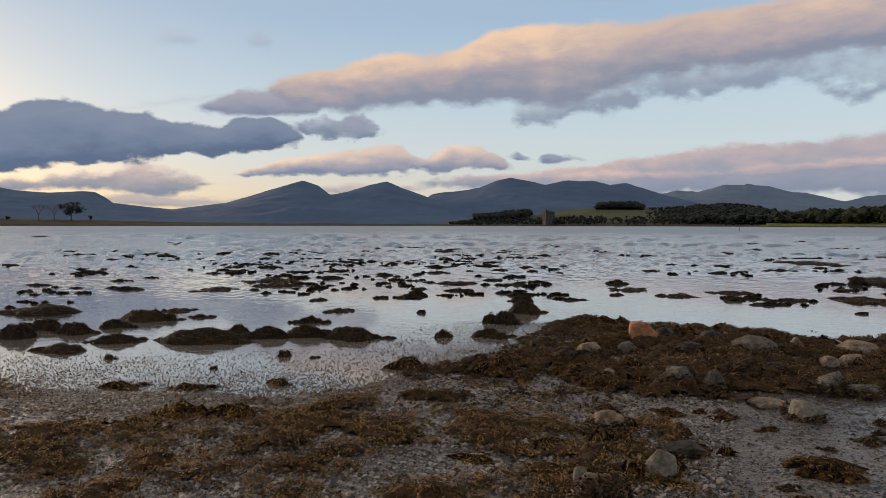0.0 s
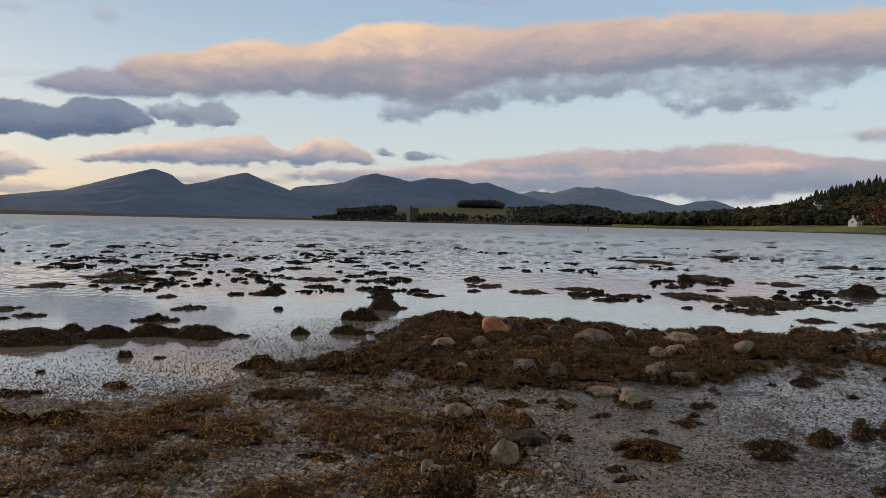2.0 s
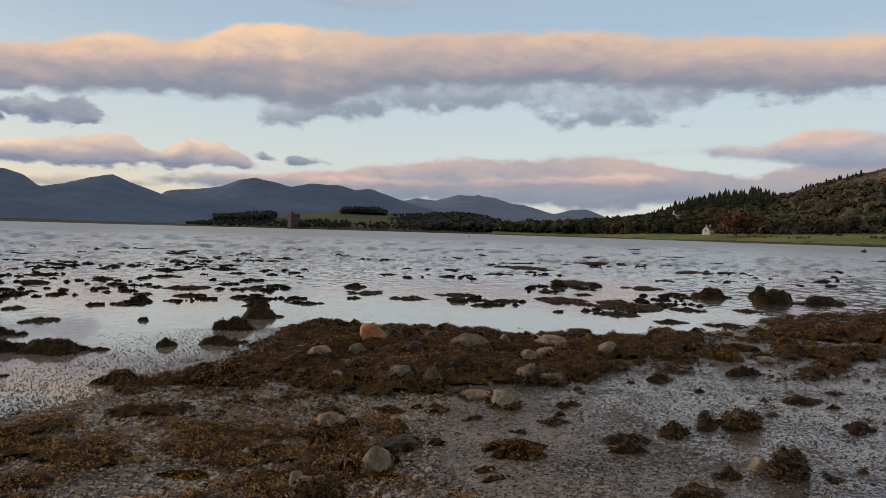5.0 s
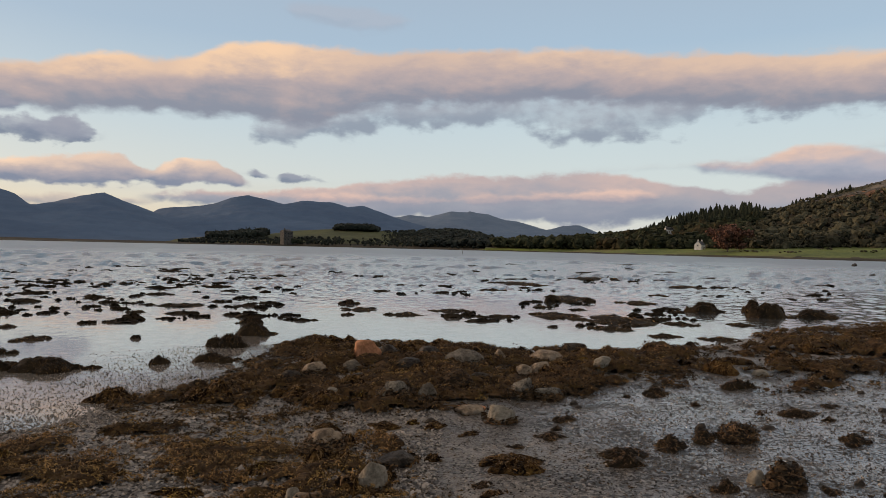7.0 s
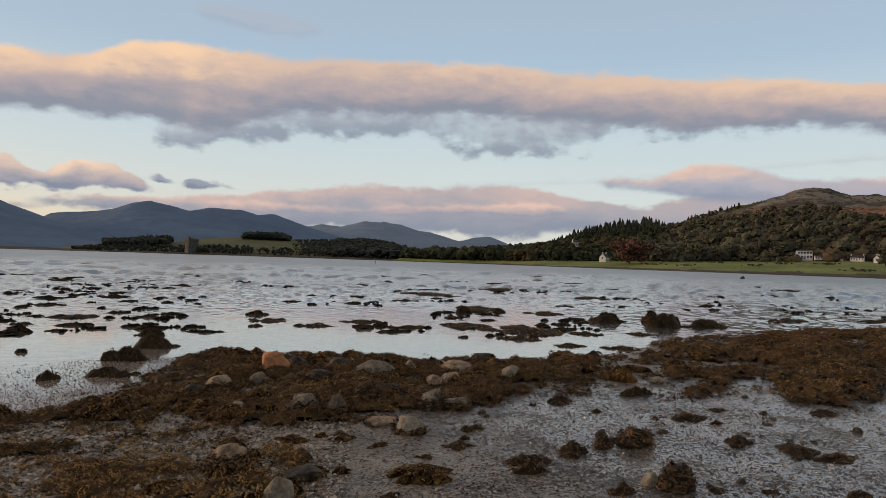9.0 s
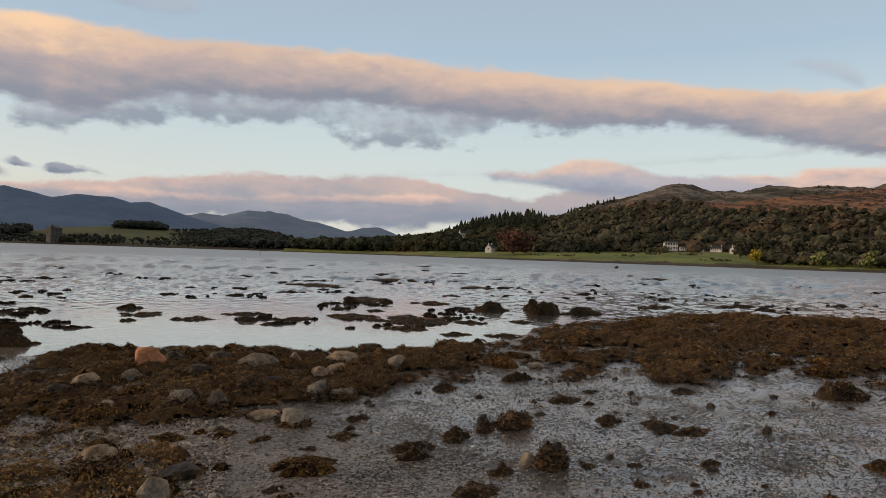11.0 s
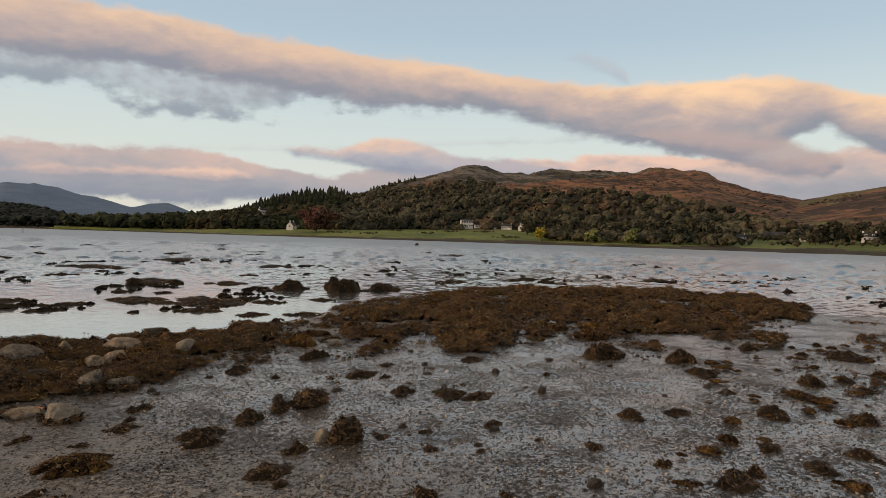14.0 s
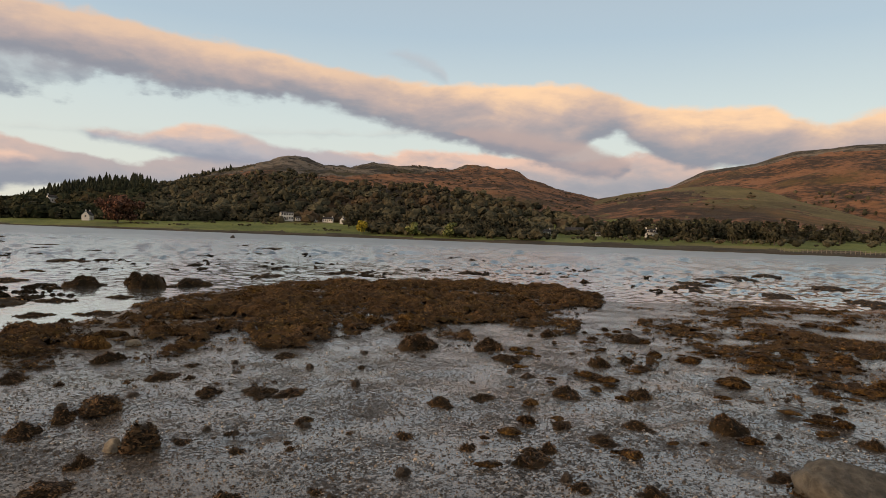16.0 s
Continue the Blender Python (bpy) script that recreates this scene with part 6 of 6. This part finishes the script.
special(90.3, 0.9, 8.5, M_PINE, "dark dense tree behind the white cottage", n=520, spread=0.55)


# ---- buildings ----
def box(bm, x0, x1, y0, y1, z0, z1):
    v = [bm.verts.new((x, y, z)) for z in (z0, z1) for x, y in ((x0, y0), (x1, y0), (x1, y1), (x0, y1))]
    for f in ((3, 2, 1, 0), (4, 5, 6, 7), (0, 1, 5, 4), (1, 2, 6, 5), (2, 3, 7, 6), (3, 0, 4, 7)):
        bm.faces.new([v[i] for i in f])


def gabled(bm, w, d, eave, ridge):
    v = [bm.verts.new(c) for c in ((-w / 2, -d / 2, -1), (w / 2, -d / 2, -1), (w / 2, d / 2, -1), (-w / 2, d / 2, -1), (-w / 2, -d / 2, eave), (w / 2, -d / 2, eave), (w / 2, d / 2, eave), (-w / 2, d / 2, eave), (-w / 2, 0, ridge), (w / 2, 0, ridge))]
    for f in ((0, 1, 5, 4), (1, 2, 6, 9, 5), (2, 3, 7, 6), (3, 0, 4, 8, 7), (4, 5, 9, 8), (6, 7, 8, 9)):
        bm.faces.new([v[i] for i in f])


def house(az, way, w, d, eave, ridge, face, label, land=pasture, wall=M_WALLW, storeys=1, bays=3, chimneys=2, dormers=0, up=0.0, size=1.0):
    """face: degrees by which the long front turns from the viewer."""
    p = land(np.array([az]), np.array([way]))[0]
    root = new("house")
    root.matrix_world = pose(p[0], p[1], p[2] + up, 0, 0, -az + face) @ Matrix.Scale(size, 4)
    bm = bmesh.new()
    gabled(bm, w, d, eave, ridge)
    part("wall", bm, wall, root)
    for s in (-1, 1):
        bm = bmesh.new()
        v = [bm.verts.new(c) for c in ((-w / 2 - 0.3, s * (d / 2 + 0.35), eave - 0.15), (w / 2 + 0.3, s * (d / 2 + 0.35), eave - 0.15), (w / 2 + 0.3, 0, ridge + 0.1), (-w / 2 - 0.3, 0, ridge + 0.1))]
        f = bm.faces.new(v)
        bmesh.ops.solidify(bm, geom=[f], thickness=0.18)
        part("roof", bm, M_SLATE, root)
    for i in range(chimneys):
        bm = bmesh.new()
        x = (-1 if i == 0 else 1) * (w / 2 - 0.5)
        box(bm, x - 0.45, x + 0.45, -0.35, 0.35, ridge - 0.6, ridge + 1.1)
        part("chimney", bm, wall, root)
    for st in range(storeys):
        for i in range(bays):
            x = (i + 0.5) / bays * w - w / 2
            door = st == 0 and i == bays // 2 and bays > 2
            z0, z1, hw = (0.0, 2.05, 0.5) if door else (0.9 + 2.6 * st, 2.1 + 2.6 * st, 0.55)
            bm = bmesh.new()
            box(bm, x - hw, x + hw, -d / 2 - 0.04, -d / 2 + 0.1, z0, z1)
            part("door" if door else "window", bm, M_WOOD if door else M_GLASS, root)
    for s in (-1, 1):
        bm = bmesh.new()
        box(bm, s * (w / 2) - 0.05, s * (w / 2) + 0.05, -0.5, 0.5, eave - 1.3, eave)
        part("window", bm, M_GLASS, root)
    for i in range(dormers):
        x = (i + 0.5) / dormers * w - w / 2
        bm = bmesh.new()
        box(bm, x - 0.7, x + 0.7, -d / 2 + 0.1, -0.3, eave, eave + 1.5)
        dm = part("dormer", bm, wall, root)
        bm = bmesh.new()
        box(bm, x - 0.45, x + 0.45, -d / 2 + 0.05, -d / 2 + 0.2, eave + 0.3, eave + 1.25)
        part("pane", bm, M_GLASS, dm)
    return tagged(root, label, "house", "houses on the opposite shore")


house(43.55, 0.75, 8, 5.5, 3.6, 6.6, 68, "white cottage with its gable to the water")
house(41.2, 0.42, 9, 6, 4.2, 6.6, 20, "white house half hidden high in the wood", hill, storeys=1, bays=4, up=3)
house(53.5, 0.06, 9, 6, 3.5, 6.0, 15, "grey stone house among the trees", hill, wall=M_WALLG, up=2)
house(58.45, 0.96, 9, 7, 4.8, 6.0, 8, "long white two-storey house with wide windows", storeys=2, bays=5, chimneys=0, up=1.2)
house(59.4, 0.96, 6.5, 6, 2.6, 3.8, 8, "low white annex with a flat slate roof", bays=3, chimneys=0, up=1.2, size=0.66)
house(60.8, 0.96, 4.5, 4.5, 2.3, 3.8, 10, "small white outbuilding near the shore", bays=2, chimneys=0, up=0.6, size=0.66)
house(61.9, 0.98, 11, 6, 2.7, 5.0, -10, "low white cottage with a slate roof", bays=5, up=0.6, size=0.66)
house(63.15, 0.9, 7, 5, 3.2, 6.0, 75, "white cottage with its gable to the water", up=0.6, size=0.66)
house(80.6, 0.82, 8, 6, 2.6, 4.6, 20, "low pale cottage among trees", bays=3, size=0.66)
house(83.0, 0.95, 11, 6, 2.6, 4.4, -5, "low grey farm shed with a pale roof", wall=M_WALLG, bays=2, chimneys=0)
house(85.0, 0.8, 5, 4, 2.4, 3.8, 10, "small white outbuilding near the shore", bays=2, chimneys=0, size=0.66)
house(89.2, 0.78, 8, 5.5, 3.0, 5.4, 6, "white croft cottage with two dormers", bays=3, dormers=2, up=0.8, size=0.8)
house(92.95, 0.075, 9, 6, 2.7, 4.8, 8, "white cottage above the wood", green, bays=4)
house(101.2, 0.14, 7, 5, 2.6, 4.6, -8, "small white cottage on the green slope", green, bays=3)
house(105.4, 0.1, 7, 5, 2.6, 4.6, 0, "small white cottage on the green slope", green, bays=3)


def islet():
    rng = np.random.default_rng(3)
    for az, d, w, dep, h in ((9.1, 742, 78, 30, 3.4), (1.8, 700, 60, 14, 1.3), (-1.0, 690, 40, 10, 0.8), (14.2, 735, 50, 12, 1.0)):
        S, f = mound_surface(rng, w, dep, h, 10, 60, 0.3)
        x, y = d * math.sin(radians(az)), d * math.cos(radians(az))
        c, s = math.cos(radians(-az)), math.sin(radians(-az))
        v = S.reshape(-1, 3)
        v = np.stack([v[:, 0] * c - v[:, 1] * s + x, v[:, 0] * s + v[:, 1] * c + y, v[:, 2] + WATER - 0.05], -1)
        ob = from_arrays("islet_%d" % (abs(int(az * 10)) + 1), v, f, M_BANK)
        tagged(ob, "low rocky islet with rough turf and weed", "islet", kind="structure")


islet()


def castle():
    a = radians(9.05)
    root = new("castle_tower")
    root.matrix_world = pose(742 * math.sin(a), 742 * math.cos(a), 3.1, 0, 0, -9.05 + 24)
    W, D, H = 10.5, 9.0, 12.0
    bm = bmesh.new()
    box(bm, -W / 2, W / 2, -D / 2, D / 2, -2.5, H)
    part("wall", bm, M_WALLG, root)
    for x0, x1, y0, y1 in ((-W / 2 - 0.3, W / 2 + 0.3, -D / 2 - 0.3, -D / 2 + 0.3), (-W / 2 - 0.3, W / 2 + 0.3, D / 2 - 0.3, D / 2 + 0.3), (-W / 2 - 0.3, -W / 2 + 0.3, -D / 2 + 0.31, D / 2 - 0.31), (W / 2 - 0.3, W / 2 + 0.3, -D / 2 + 0.31, D / 2 - 0.31)):
        bm = bmesh.new()
        box(bm, x0, x1, y0, y1, H + 0.005, H + 0.9)
        part("parapet", bm, M_WALLG, root)
    bm = bmesh.new()
    v = [bm.verts.new(c) for c in ((-W / 2 + 3.6, -D / 2 + 0.8, H + 0.01), (W / 2 - 1, -D / 2 + 0.8, H + 0.01), (W / 2 - 1, D / 2 - 0.8, H + 0.01), (-W / 2 + 3.6, D / 2 - 0.8, H + 0.01), (-W / 2 + 3.6, 0, H + 2.9), (W / 2 - 1, 0, H + 2.9))]
    for f in ((0, 1, 5, 4), (2, 3, 4, 5), (1, 2, 5), (3, 0, 4)):
        bm.faces.new([v[i] for i in f])
    part("roof", bm, M_SLATE, root)
    bm = bmesh.new()
    box(bm, -W / 2 + 0.5, -W / 2 + 3.4, -D / 2 + 1.2, D / 2 - 1.2, H + 0.01, H + 2.4)
    part("cap_house", bm, M_WALLG, root)
    bm = bmesh.new()
    box(bm, -W / 2 + 2.2, -W / 2 + 3.3, -0.6, 0.6, H + 2.41, H + 4.0)
    part("chimney", bm, M_WALLG, root)
    for x in (-3.4, 0.2, 3.4):
        for z in (3.6, 7.0, 9.8):
            bm = bmesh.new()
            box(bm, x - 0.35, x + 0.35, -D / 2 - 0.05, -D / 2 + 0.2, z, z + 1.1)
            part("window", bm, M_GLASS, root)
    for y in (-2, 2):
        bm = bmesh.new()
        box(bm, -W / 2 - 0.05, -W / 2 + 0.2, y - 0.35, y + 0.35, 7.5, 8.7)
        part("window", bm, M_GLASS, root)
    bm = bmesh.new()
    box(bm, W / 2 + 0.02, W / 2 + 4.5, -2.5, 2.5, -2.5, 3.2)
    part("annex", bm, M_WALLG, root)
    tagged(root, "small grey stone tower castle on a rocky islet", "castle")


castle()


def fence():
    root = new("fence")
    spots = [pasture(np.array([a]), np.array([0.12]))[0] for a in np.linspace(98.8, 109, 34)]
    for i, p in enumerate(spots):
        bm = bmesh.new()
        box(bm, p[0] - 0.09, p[0] + 0.09, p[1] - 0.09, p[1] + 0.09, p[2] - 0.4, p[2] + 1.3)
        part("post", bm, M_WOOD, root)
    for z in (0.5, 1.05):
        bm = bmesh.new()
        for p, q in zip(spots, spots[1:]):
            limb(bm, (p[0], p[1], p[2] + z), (q[0], q[1], q[2] + z), 0.05, 0.05, 4)
        part("rail", bm, M_WOOD, root)
    tagged(root, "pale wooden post and rail fence along the shore", "fence")


fence()


def marker(x, y, h, r, label):
    bm = bmesh.new()
    limb(bm, (x, y, WATER - 0.6), (x + 0.05, y, WATER + h), r, r * 0.8, 8)
    ob = part("marker_post", bm, M_WOOD, None)
    tagged(ob, label, "post")


marker(76.2, 170.4, 1.6, 0.09, "thin mooring pole standing in the water")


def buoy(x, y, r):
    bm = bmesh.new()
    bmesh.ops.create_uvsphere(bm, u_segments=16, v_segments=10, radius=r)
    for v in bm.verts:
        v.co = Vector((v.co.x, v.co.y, v.co.z * 0.8 + (0.35 * r if v.co.z > 0.8 * r else 0)))
    ob = part("mooring_buoy", bm, M_DARK, None, smooth=True)
    ob.matrix_world = pose(x, y, WATER + r * 0.3)
    tagged(ob, "dark mooring buoy floating on the loch", "buoy", "mooring buoys")


buoy(118.7, 85.3, 0.35)
buoy(109.4, 78.9, 0.3)
